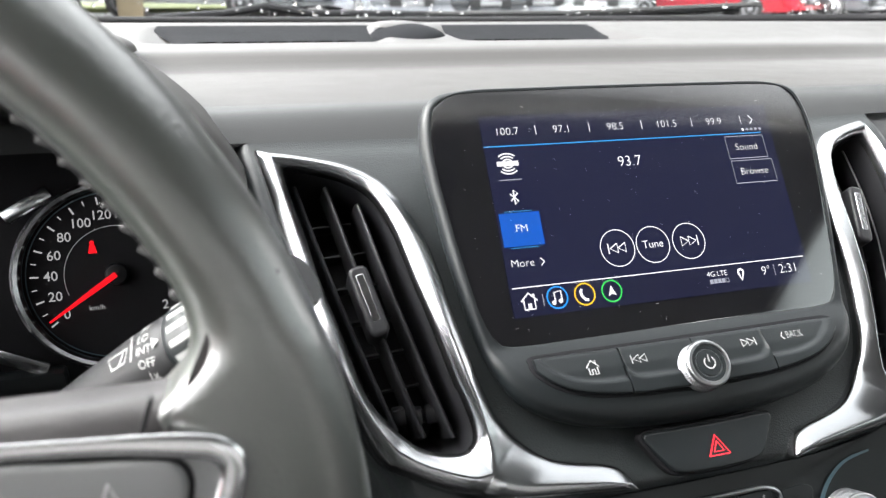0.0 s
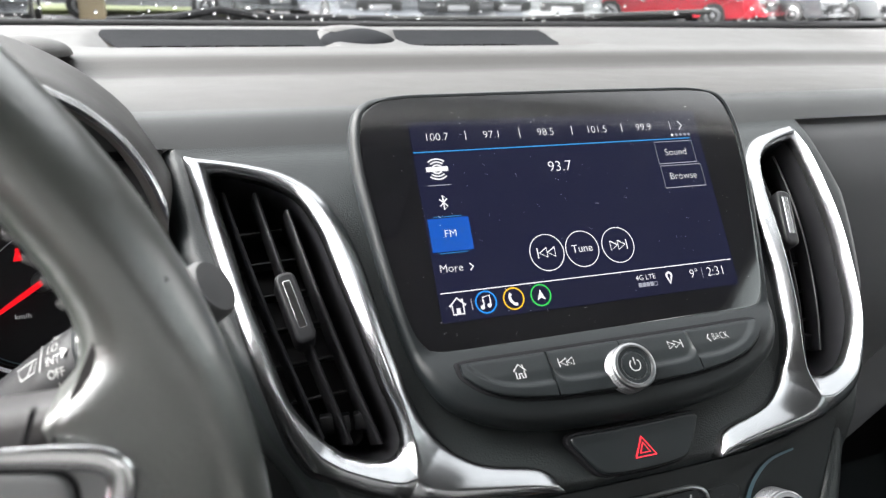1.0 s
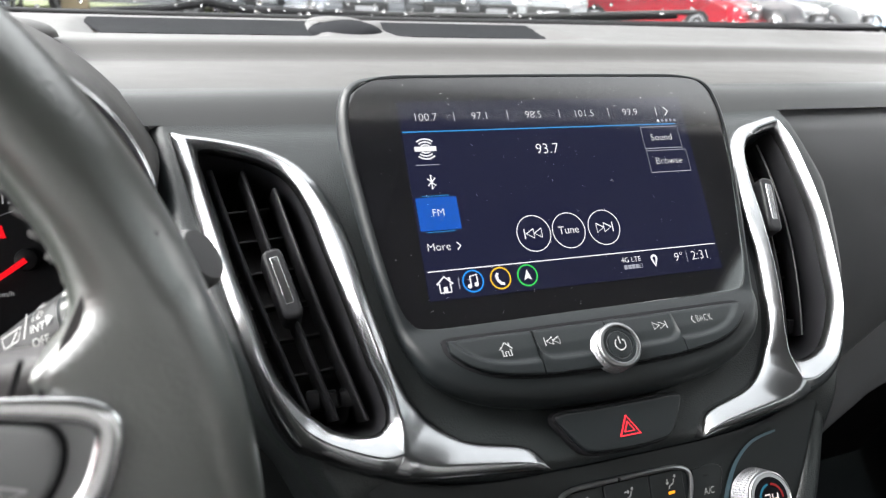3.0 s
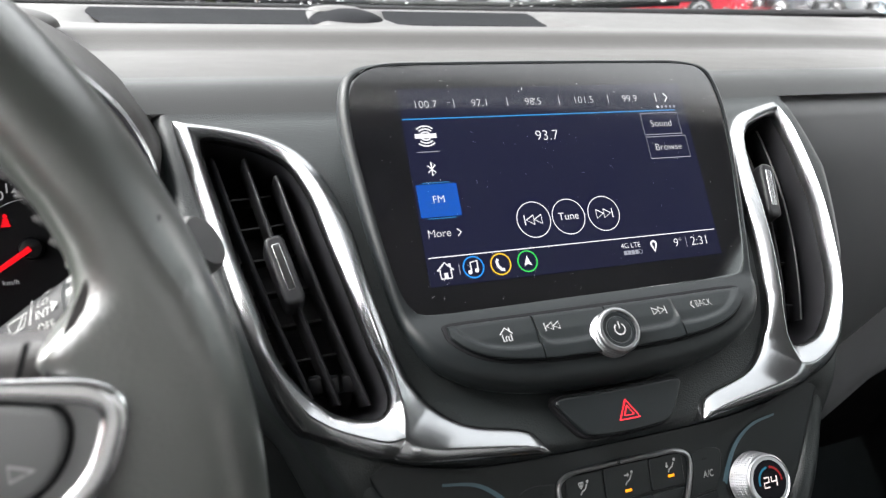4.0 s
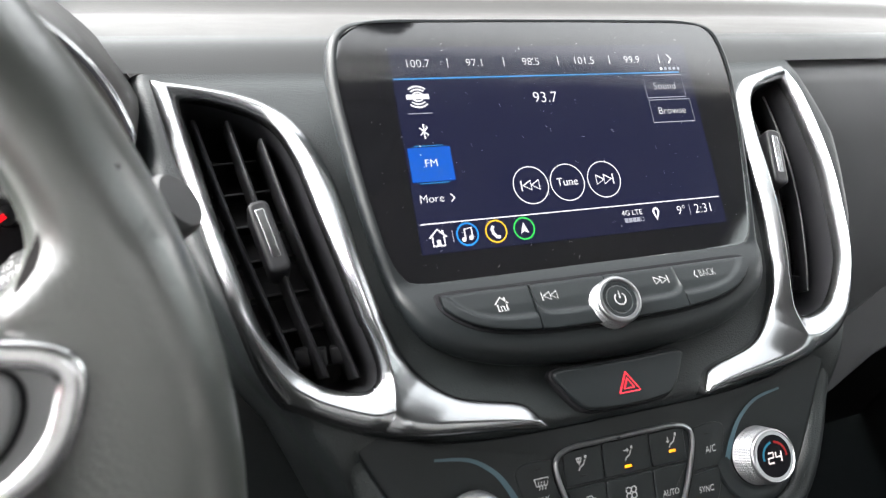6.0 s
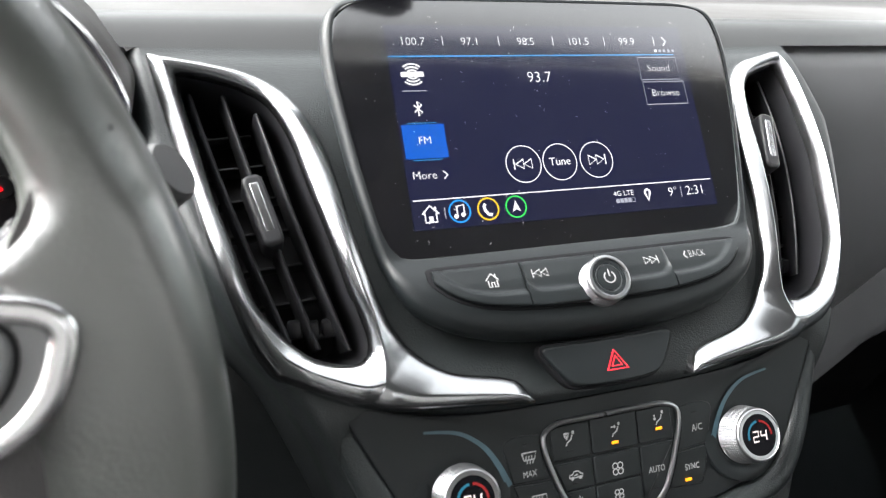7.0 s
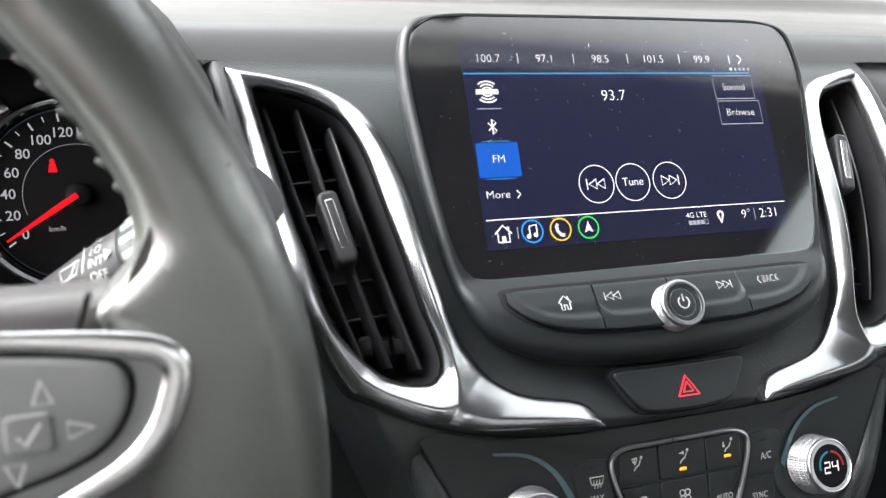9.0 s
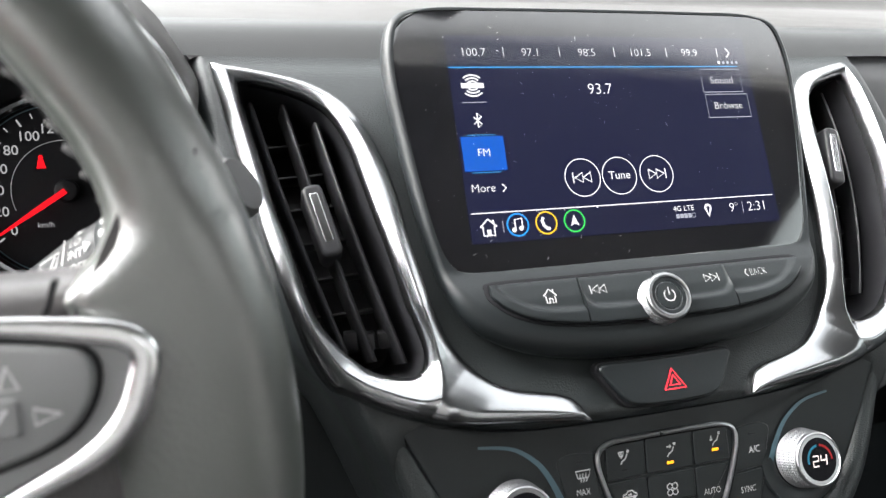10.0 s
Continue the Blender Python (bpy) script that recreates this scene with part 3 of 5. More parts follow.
    ang = math.degrees(math.atan2(0.024, 0.115)) * s
    m = Matrix.Translation((s * x0, fascia_y(x0, z0) + (0.0045 if s < 0 else -0.001), z0)) @ pose(0, 0, 0, -12, ang, 0)
    tab = part("thumb_tab", plate(rounded(-0.0044, -0.0160, 0.0044, 0.0150, 0.0032), lambda x, z: -0.001 - 0.0015 * (z / 0.016), 0.012, 0.0018), VANE, v, fr=S @ m)
    part("inlay", plate(rounded(-0.0018, -0.0100, 0.0018, 0.0110, 0.0008), lambda x, z: -0.0012 - 0.0015 * (z / 0.016), 0.001, 0.0004), INLAY, tab, "bright inlay", fr=S @ m)


vent_side(-1)
vent_side(1)

# ---- display unit ----
unit = thing("infotainment_unit", "black glossy touch display in satin frame, showing a radio page", "car display", (0, 0.01, -0.02))
BEZEL = spline(mirrored([(0, 0.061), (0.05, 0.0608), (0.083, 0.060), (0.097, 0.0555), (0.1025, 0.044), (0.1035, 0.025), (0.1005, -0.005), (0.097, -0.030), (0.093, -0.053), (0.089, -0.067),
                         (0.082, -0.079), (0.070, -0.0875), (0.055, -0.093), (0.038, -0.0962), (0.018, -0.0978), (0, -0.0982)]), 5)
GLASS_LOOP = spline(mirrored([(0, 0.0593), (0.05, 0.0591), (0.08, 0.0585), (0.0935, 0.0535), (0.0985, 0.043), (0.0995, 0.024), (0.0965, -0.006), (0.0925, -0.033), (0.090, -0.045), (0.0865, -0.053),
                              (0.080, -0.0572), (0.05, -0.0577), (0, -0.0575)]), 5)


def bezel_y(x, z):
    return between(z, [(-0.1, -0.0105), (-0.09, -0.0103), (-0.083, -0.0098), (-0.077, -0.0088), (-0.071, -0.0074), (-0.065, -0.0052), (-0.061, -0.0030), (-0.0585, -0.0016), (-0.0572, -0.0008), (-0.05, -0.0003), (0.02, -0.0003)])


def rolled(d):
    """The outline drawn in by d, and by more along the chin."""
    return [Vector(p) + (q - Vector(p)) * (1 + 1.7 * smooth(-0.055, -0.085, p[1])) for p, q in zip(BEZEL, inset(BEZEL, d))]


def build_unit():
    bm = bmesh.new()
    rings = []
    for d, h in ((0.016, 0.032), (0.007, 0.0105), (0.0016, 0.0098), (0.0004, 0.0082), (0.0, 0.0064), (0.0, 0.0046), (0.0005, 0.0026), (0.0016, 0.0008), (0.0032, 0.0)):
        rings.append([(x, bezel_y(x, z) + h * (1 + 0.6 * smooth(-0.055, -0.085, z)), z) for x, z in rolled(d)])
    outer = rolled(0.0032)
    inner = []
    gl = inset(GLASS_LOOP, 0.0003)
    for x, z in outer:
        # where the line from the middle to this point leaves the glass
        best = 0.0
        for a, c in zip(gl, gl[1:] + gl[:1]):
            den = (x * (c[1] - a[1]) - (z + 0.01) * (c[0] - a[0]))
            if abs(den) < 1e-12:
                continue
            t = (a[0] * (c[1] - a[1]) - (a[1] + 0.01) * (c[0] - a[0])) / den
            u = (a[0] * (z + 0.01) - (a[1] + 0.01) * x) / den
            if t > 0 and -1e-9 <= u <= 1 + 1e-9:
                best = max(best, t)
        inner.append((x * best, -0.01 + (z + 0.01) * best))
    for k in range(1, 15):
        f = k / 14
        ring = [(a[0] + (c[0] - a[0]) * f, a[1] + (c[1] - a[1]) * f) for a, c in zip(outer, inner)]
        rings.append([(x, bezel_y(x, z) + (0.0006 if k == 14 else 0.0), z) for x, z in ring])
    bridge(bm, rings)
    part("bezel", bm, PLASTIC, unit, "black satin plastic frame", sharp=50)
    part("glass", plate(GLASS_LOOP, lambda x, z: 0.0, 0.0012, 0.0002), GLASSBLACK, unit, "glossy black cover glass")


build_unit()
screen = part("screen", patch([(-0.0762, -0.0457), (0.0762, -0.0457), (0.0762, 0.0457), (-0.0762, 0.0457)], facing(0, -0.00012, 0)), UI_BACK, unit, "lit navy radio page")
UI = facing(0, -0.00028, 0)
UI2 = facing(0, -0.00034, 0)


def ui(name, bm, mat, label=""):
    return part(name, bm, mat, screen, label)


def mm(pts):
    return [(x / 1000, y / 1000) for x, y in pts]


ui("top_bar", patch(mm([(-76, 31), (76, 31), (76, 45.6), (-76, 45.6)]), facing(0, -0.0002, 0)), UI_BAR)
ui("bottom_bar", patch(mm([(-76, -45.6), (76, -45.6), (76, -33), (-76, -33)]), facing(0, -0.0002, 0)), UI_BAR)
ui("blue_line", strokes([mm([(-76, 31), (70, 31)])], 0.0006, UI), UI_CYAN)
ui("white_line", strokes([mm([(-75, -33), (75, -33)])], 0.0005, UI), UI_WHITE)
for x, s in ((-64, "100.7"), (-37, "97.1"), (-9.5, "98.5"), (18, "101.5"), (44.5, "99.9")):
    ui("preset", lettering(s, 0.0053, UI @ Matrix.Translation((x / 1000, 0.0378, 0)), bold=-0.00007), UI_WHITE)
for x in (-50, -23, 4.5, 32, 60):
    ui("divider", strokes([mm([(x, 35.8), (x, 40.4)])], 0.0004, UI), UI_WHITE)
ui("chevron", strokes([mm([(65, 40.3), (67, 38), (65, 35.7)])], 0.0007, UI), UI_WHITE)
for k in range(5):
    ui("page_dot", patch(arc(0.060 + 0.0025 * k, 0.033, 0.0008, 0, 345, 12), UI), UI_WHITE if k == 0 else UI_GREY)
ui("frequency", lettering("93.7", 0.0073, UI @ Matrix.Translation((-0.006, 0.0203, 0)), bold=-0.00007), UI_WHITE)
for x0, x1, z0, z1, s in ((48.5, 70.5, 18.2, 29.6, "Sound"), (48.8, 72.3, 5.6, 17.0, "Browse")):
    ui("button_outline", strokes([mm([(x0, z0), (x1, z0), (x1, z1), (x0, z1)])], 0.00045, UI, closed=True), UI_GREY)
    ui("button_text", lettering(s, 0.0052, UI @ Matrix.Translation(((x0 + x1) / 2000, (z0 + z1) / 2000, 0)), bold=-0.00008), UI_WHITE)
# satellite radio sign as plain arcs and a bar
bm = strokes([mm(arc(-66.3, 21.5, r, 50, 130, 10)) for r in (3.2, 4.6, 6.0)], 0.0007, UI)
strokes([mm(arc(-66.3, 24.0, r, 230, 310, 10)) for r in (3.2, 4.6, 6.0)], 0.0007, UI, bm)
patch(mm([(-71.5, 21.6), (-61.2, 21.6), (-61.2, 23.9), (-71.5, 23.9)]), UI2, bm)
ui("satellite_sign", bm, UI_WHITE)
ui("side_line", strokes([mm([(-72, 15.2), (-61, 15.2)])], 0.0004, UI), UI_GREY)
ui("wireless_sign", strokes([mm([(-68, 8.8), (-64.4, 5.4), (-66.2, 3.8), (-66.2, 10.4), (-64.4, 8.8), (-68, 5.4)])], 0.0006, UI), UI_WHITE)
ui("band_button", patch(mm([(-75, -15), (-56, -15), (-56, 0), (-75, 0)]), UI), UI_BLUE)
ui("band_edge", strokes([mm([(-72, 0.7), (-59, 0.7)]), mm([(-72, -15.7), (-59, -15.7)])], 0.0003, UI), UI_CYAN)
ui("band_text", lettering("FM", 0.0049, UI2 @ Matrix.Translation((-0.0655, -0.0072, 0)), bold=-0.00004), UI_WHITE)
ui("more_text", lettering("More", 0.0050, UI @ Matrix.Translation((-0.0680, -0.0225, 0)), bold=-0.00005), UI_WHITE)
ui("more_chevron", strokes([mm([(-59.6, -20.9), (-57.9, -22.6), (-59.6, -24.3)])], 0.0006, UI), UI_WHITE)
for x in (-21.8, -3.8, 15.0):
    ui("ring", strokes([mm(arc(x, -20, 8.4, 0, 352, 44))], 0.00045, UI, closed=True), UI_WHITE)


def skip_lines(x, z, d, s=1.0):
    """The skip sign: a bar and two triangles, pointing to d."""
    tri = lambda c: [(c + 2.2 * s * d, z), (c - 1.6 * s * d, z + 2.2 * s), (c - 1.6 * s * d, z - 2.2 * s)]
    return [mm(t + [t[0], t[1]]) for t in (tri(x - 2.4 * s * d), tri(x + 1.6 * s * d))] + [mm([(x + 4.6 * s * d, z + 2.4 * s), (x + 4.6 * s * d, z - 2.4 * s)])]


ui("skip_back", strokes(skip_lines(-21.8, -20, -1), 0.0006, UI), UI_WHITE)
ui("skip_on", strokes(skip_lines(15.0, -20, 1), 0.0006, UI), UI_WHITE)
ui("tune_text", lettering("Tune", 0.0052, UI @ Matrix.Translation((-0.0038, -0.0199, 0))), UI_WHITE)
bm = strokes([mm([(-71.9, -39.0), (-68.2, -35.5), (-64.5, -39.0)])], 0.0008, UI)
strokes([mm([(-70.7, -38.6), (-70.7, -42.5), (-65.7, -42.5), (-65.7, -38.6)])], 0.0007, UI, bm)
patch(mm([(-69.1, -42.4), (-69.1, -40.0), (-67.3, -40.0), (-67.3, -42.4)]), UI2, bm)
patch(mm([(-66.5, -36.0), (-65.5, -36.0), (-65.5, -38.2), (-66.5, -37.4)]), UI2, bm)
ui("home_sign", bm, UI_WHITE)
ui("bar_divider", strokes([mm([(-61.8, -36.6), (-61.8, -41.6)])], 0.0004, UI), UI_GREY)
for x, mt in ((-55.2, UI_RING), (-42.2, UI_AMBER), (-29.1, UI_GREEN)):
    ui("app_ring", strokes([mm(arc(x, -38.8, 4.7, 0, 350, 36))], 0.0007, UI, closed=True), mt)
bm = strokes([mm([(-56.4, -40.7), (-56.4, -36.6), (-53.2, -36.0), (-53.2, -40.2)])], 0.0007, UI)
for x, z in ((-57.1, -40.9), (-53.9, -40.4)):
    patch(mm(arc(x, z, 1.0, 0, 340, 14)), UI2, bm)
ui("music_sign", bm, UI_WHITE)
ui("phone_sign", strokes([mm([(-43.2, -36.4), (-44.0, -37.6), (-43.6, -39.6), (-42.2, -41.2), (-40.6, -41.4)])], 0.0014, UI), UI_WHITE)
ui("arrow_sign", patch(mm([(-29.1, -36.0), (-31.1, -41.0), (-29.1, -40.0), (-27.1, -41.0)]), UI), UI_WHITE)
ui("signal_text", lettering("4G LTE", 0.0035, UI @ Matrix.Translation((0.0255, -0.0368, 0))), UI_WHITE)
for k in range(5):
    bm = strokes([mm([(21.0 + 2.1 * k, -41), (22.6 + 2.1 * k, -41), (22.6 + 2.1 * k, -39.2), (21.0 + 2.1 * k, -39.2)])], 0.0003, UI, closed=True)
    if k < 4:
        patch(mm([(21.0 + 2.1 * k, -41), (22.6 + 2.1 * k, -41), (22.6 + 2.1 * k, -39.2), (21.0 + 2.1 * k, -39.2)]), UI2, bm)
    ui("signal_bar", bm, UI_GREY)
ui("place_pin", strokes([mm(arc(38.2, -37.2, 1.35, -30, 210, 18) + [(38.2, -41.0), (39.35, -37.9)])], 0.0011, UI), UI_WHITE)
ui("temperature", lettering("9°", 0.0060, UI @ Matrix.Translation((0.0522, -0.038, 0)), bold=-0.00006), UI_WHITE)
ui("time_divider", strokes([mm([(56.9, -35.2), (56.9, -40.6)])], 0.0003, UI), UI_GREY)
ui("time", lettering("2:31", 0.0063, UI @ Matrix.Translation((0.0648, -0.038, 0)), bold=-0.00006), UI_WHITE)

bm = bmesh.new()
rd = random.Random(11)
for k in range(170):
    x, z = rd.uniform(-0.09, 0.09), rd.uniform(-0.055, 0.055)
    a, ln = rd.uniform(0, 3.14), rd.choice((0.00012, 0.00015, 0.0002, 0.0003, 0.0008))
    strokes([[(x - ln * math.cos(a), z - ln * math.sin(a)), (x + ln * math.cos(a), z + ln * math.sin(a))]], 0.00012 if ln > 0.0005 else 0.0002, facing(0, -0.0004, 0), bm)
ds = part("glass_dust", bm, DUST, unit, "pale dust specks on the glass")
ds["kind"] = "stuff"

# ---- button row under the display ----
ROW = spline(mirrored([(0, -0.0632), (0.04, -0.0632), (0.0715, -0.0632), (0.0748, -0.0655), (0.0735, -0.0700), (0.0655, -0.0765), (0.0535, -0.0808), (0.036, -0.0833), (0.018, -0.0842), (0, -0.0845)]), 6)


def row_y(x, z):
    return bezel_y(x, z) - 0.0007


part("button_well", plate(inset(ROW, -0.0011), lambda x, z: bezel_y(x, z) - 0.0004, 0.004, 0.0002), GAUGEFACE, unit)


def clipped(x0, x1, gap=0.0007):
    """The stretch of the button row between two upright cuts that lean with it."""
    xs = [x0 + (x1 - x0) * k / 10 for k in range(11)]
    top, low = [], []
    for x in xs:
        zs = []
        n = len(ROW)
        for i in range(n):
            a, b = ROW[i], ROW[(i + 1) % n]
            if (a[0] - x) * (b[0] - x) <= 0 and abs(a[0] - b[0]) > 1e-9:
                zs.append(a[1] + (b[1] - a[1]) * (x - a[0]) / (b[0] - a[0]))
        top.append((x, max(zs) - gap))
        low.append((x, min(zs) + gap))
    return top + low[::-1]


def off_line(x, z, loop):
    """Distance from a closed outline, positive inside it."""
    p = Vector((x, z))
    best = 1.0
    for i in range(len(loop)):
        a, c = Vector(loop[i]), Vector(loop[(i + 1) % len(loop)])
        d = c - a
        t = min(1.0, max(0.0, (p - a).dot(d) / max(d.length_squared, 1e-12)))
        best = min(best, (p - a - d * t).length)
    return best if inside(x, z, loop) else -best


def scooped(x0, x1, loop):
    """A push button with a finger scoop that rises to a lip along its foot."""
    edge = clipped(x0, x1, 0.0003)
    n = len(edge) // 2
    top, low = edge[:n], edge[n:][::-1]
    bm = bmesh.new()
    grid = []
    us = [0.0, 0.02, 0.05, 0.09] + [0.09 + 0.82 * k / 26 for k in range(1, 27)] + [0.95, 0.98, 1.0]
    vs = [0.0, 0.03, 0.07] + [0.07 + 0.83 * k / 22 for k in range(1, 23)] + [0.94, 0.975, 1.0]
    for v in vs:
        row = []
        for u in us:
            q = u * (n - 1)
            i = min(int(q), n - 2)
            a, c = Vector(top[i]).lerp(Vector(top[i + 1]), q - i), Vector(low[i]).lerp(Vector(low[i + 1]), q - i)
            p = a.lerp(c, v)
            lip = 1 - smooth(-0.0009, 0.0012, off_line(p[0], p[1], loop))
            e = min(v * (a - c).length, (1 - v) * (a - c).length)
            roll_ = max(0.0, 1 - e / 0.0007) ** 2
            row.append((p[0], row_y(p[0], p[1]) - 0.0003 - 0.0017 * lip + 0.0009 * roll_, p[1]))
        grid.append(row)
    bridge(bm, grid, closed=False)
    rim = grid[0] + [r[-1] for r in grid[1:]] + grid[-1][-2::-1] + [r[0] for r in grid[-2:0:-1]]
    bridge(bm, [rim, [(x, y + 0.003, z) for x, y, z in rim]])
    bmesh.ops.remove_doubles(bm, verts=bm.verts, dist=1e-6)
    return bm


SCOOP = {
    "home_button": spline([(-0.030, -0.060), (-0.030, -0.0765), (-0.0400, -0.0768), (-0.0500, -0.0762), (-0.0600, -0.0738), (-0.0665, -0.0700), (-0.0715, -0.0650), (-0.0725, -0.060)], 4, sharp=(0, 1, 7)),
    "back_skip_button": spline([(-0.0356, -0.060), (-0.0354, -0.0705), (-0.0330, -0.0750), (-0.0280, -0.0768), (-0.012, -0.0772), (0.004, -0.0772), (0.004, -0.060)], 4, sharp=(0, 5, 6)),
}
SCOOP["skip_button"] = [(-x, z) for x, z in reversed(SCOOP["back_skip_button"])]
SCOOP["back_button"] = [(-x, z) for x, z in reversed(SCOOP["home_button"])]

for x0, x1, nm in ((-0.0740, -0.0358, "home_button"), (-0.0352, -0.0003, "back_skip_button"), (0.0003, 0.0352, "skip_button"), (0.0358, 0.0740, "back_button")):
    b = part(nm, scooped(x0, x1, SCOOP[nm]), PLASTIC, unit, "black satin push button", sharp=60)
    cx = (x0 + x1) / 2
    if nm == "home_button":
        m = facing(-0.0495, row_y(-0.0495, -0.0705) - 0.0004, -0.0705, -0.33) @ Matrix.Diagonal((0.8, 0.85, 1, 1))
        bm = strokes([mm([(-3.6, 0.2), (0, 3.8), (3.6, 0.2)]), mm([(-2.4, 0.2), (-2.4, -3.4), (-0.8, -3.4), (-0.8, -1.0), (0.8, -1.0), (0.8, -3.4), (2.4, -3.4), (2.4, 0.2)]), mm([(2.2, 3.6), (2.2, 1.8)])], 0.00058, m)
        part("home_legend", bm, SOFTINK, b)
    elif nm == "back_button":
        BACKPOSE = facing(0.0518, row_y(0.0518, -0.0690) - 0.0004, -0.0690, -0.33) @ Matrix.Diagonal((0.9, 0.9, 1, 1))
        part("back_legend", strokes([mm([(-6.4, 2.0), (-7.8, 0), (-6.4, -2.0)])], 0.0005, BACKPOSE, lettering("BACK", 0.0055, BACKPOSE @ Matrix.Diagonal((0.70, 1, 1, 1)), bold=-0.00012)), SOFTINK, b)
    else:
        d = -1 if nm == "back_skip_button" else 1
        x = 0.0268 * d - (0.0006 if d < 0 else 0)
        part("skip_legend", strokes(skip_lines(0, 0, d, 0.8), 0.00042, facing(x, row_y(x, -0.0695) - 0.0004, -0.0695, -0.33)), SOFTINK, b)


def build_knob():
    axis = Vector((0, -1, 0.18)).normalized()
    c = Vector((-0.0012, -0.0068, -0.0777))
    k = part("volume_knob", lathe([(0.0112, -0.002), (0.0114, 0.0), (0.0113, 0.0008), (0.0104, 0.0012)], c, axis, 64), DARK, unit, "round volume knob")
    bm = bmesh.new()
    u, v = axis.orthogonal().normalized(), None
    v = axis.cross(u)
    segs = 56
    rings = []
    for q in range(9):
        h = 0.0006 + 0.0086 * q / 8
        rings.append([c + axis * h + (u * math.cos(a) + v * math.sin(a)) * (0.0100 - 0.0003 * q / 8) for a in (2 * math.pi * (j + 0.5 * (q % 2)) / segs for j in range(segs))])
    bridge(bm, rings)
    bmesh.ops.recalc_face_normals(bm, faces=bm.faces)
    bmesh.ops.poke(bm, faces=bm.faces[:], offset=0.00042)
    part("knurled_grip", bm, KNURL, k, "knurled metal grip", sharp=20)
    part("bright_ring", lathe([(0.0094, 0.0088), (0.0101, 0.0092), (0.0102, 0.0098), (0.0097, 0.0107), (0.0088, 0.0111), (0.0080, 0.0109), (0.0078, 0.0101)], c, axis, 64), CHROMEB, k, "bright metal ring")
    part("cap", lathe([(0.0079, 0.0097), (0.0078, 0.0103), (0.0072, 0.0104), (0.0062, 0.0103), (0.0060, 0.0096), (0.0056, 0.0103), (0.003, 0.0106), (0.0005, 0.0106)], c, axis, 48), PLASTIC, k)
    m = facing(*(c + axis * 0.0109), -0.18)
    part("power_sign", strokes([mm(arc(0, 0, 2.5, 125, 415, 24)), mm([(0, 0.2), (0, 3.4)])], 0.0005, m), SOFTINK, k)


build_knob()

# ---- hazard switch ----
hazard = thing("hazard_switch", "black satin hazard switch with a red lit triangle", "car switch", (0, -0.004, -0.109))
HZ = spline(mirrored([(0, -0.1003), (0.015, -0.1002), (0.0285, -0.1000), (0.0315, -0.1018), (0.0298, -0.1052), (0.0235, -0.1140), (0.0195, -0.1172), (0.012, -0.1184), (0, -0.1188)]), 5)
part("well", plate(inset(HZ, -0.0013), lambda x, z: -0.0035 + 0.0, 0.004, 0.0008), GAUGEFACE, hazard)
part("rocker", plate(HZ, lambda x, z: -0.0052 - 0.0022 * smooth(-0.100, -0.116, z), 0.004, 0.0012, 0.0003), PLASTIC, hazard)
HM = facing(0.0004, -0.0072, -0.1098, -0.12)
bm = strokes([mm([(0, 4.6), (-5.0, -3.6), (5.0, -3.6)])], 0.0008, HM, closed=True)
strokes([mm([(0, 2.0), (-2.4, -2.1), (2.4, -2.1)])], 0.0007, HM, bm, closed=True)
part("triangle_sign", bm, REDINK, hazard, "red double triangle")

# ---- climate panel ----
SL = 0.17


def clim_y(x, z):
    return 0.004 + SL * (-0.126 - z)


def cface(x, z, up=0.0):
    n = Vector((0, -1, -SL)).normalized()
    p = Vector((x, clim_y(x, z), z)) + n * up
    return facing(p.x, p.y, p.z, SL)


climate = thing("climate_control_unit", "black climate control panel with buttons and two dials", "control panel", (0, 0.01, -0.15))
PANEL = spline(mirrored([(0, -0.1225), (0.03, -0.1225), (0.06, -0.1215), (0.085, -0.1185), (0.1, -0.1145), (0.112, -0.110), (0.1155, -0.112), (0.108, -0.128), (0.098, -0.148), (0.0905, -0.161),
                         (0.082, -0.1675), (0.066, -0.1735), (0.04, -0.1795), (0.02, -0.182), (0, -0.1825)]), 5)
part("face_plate", plate(PANEL, clim_y, 0.014, 0.001), PLASTIC, climate, "black satin face plate")
RING = spline(mirrored([(0, -0.1312), (0.015, -0.1313), (0.026, -0.1316), (0.0325, -0.1345), (0.0335, -0.1405), (0.0305, -0.1515), (0.0262, -0.1625), (0.0225, -0.169), (0.016, -0.1735), (0, -0.1755)]), 5)
part("ring_trim", tube([(x, clim_y(x, z) - 0.0008, z) for x, z in RING], 0.0011, 8, True), CHROMEB, climate, "bright ring round the buttons")


def key(loop, name="button", up=0.0008):
    return part(name, plate(loop, lambda x, z: clim_y(x, z) - up, 0.002, 0.0005), PLASTIC, climate)


def cell(x0, x1, z0, z1):
    """A button's outline, held inside the bright ring."""
    pts = []
    for x, z in rounded(x0, z0, x1, z1, 0.0012, 3):
        lim = between(z, [(-0.1745, 0.0125), (-0.169, 0.0205), (-0.162, 0.0243), (-0.1515, 0.0285), (-0.1405, 0.0314), (-0.1345, 0.0305), (-0.1325, 0.027)])
        pts.append((max(-lim, min(lim, x)), max(z, -0.1742 + 4.0 * x * x)))
    return pts


keys = {}
half_roll = [(0.137, -0.086), (0.126, -0.101), (0.1175, -0.115), (0.1105, -0.131), (0.103, -0.149), (0.0945, -0.164), (0.084, -0.1745), (0.064, -0.1815), (0.035, -0.188), (0.012, -0.190)]
roll = spline(half_roll + [(-x, z) for x, z in reversed(half_roll)], 6, closed=False)
part("padded_roll", tube([(p[0], 0.0105 + 0.06 * max(0, -0.12 - p[1]), p[1]) for p in roll], 0.0065, 14), FASCIA, dashboard, "padded black grained roll")
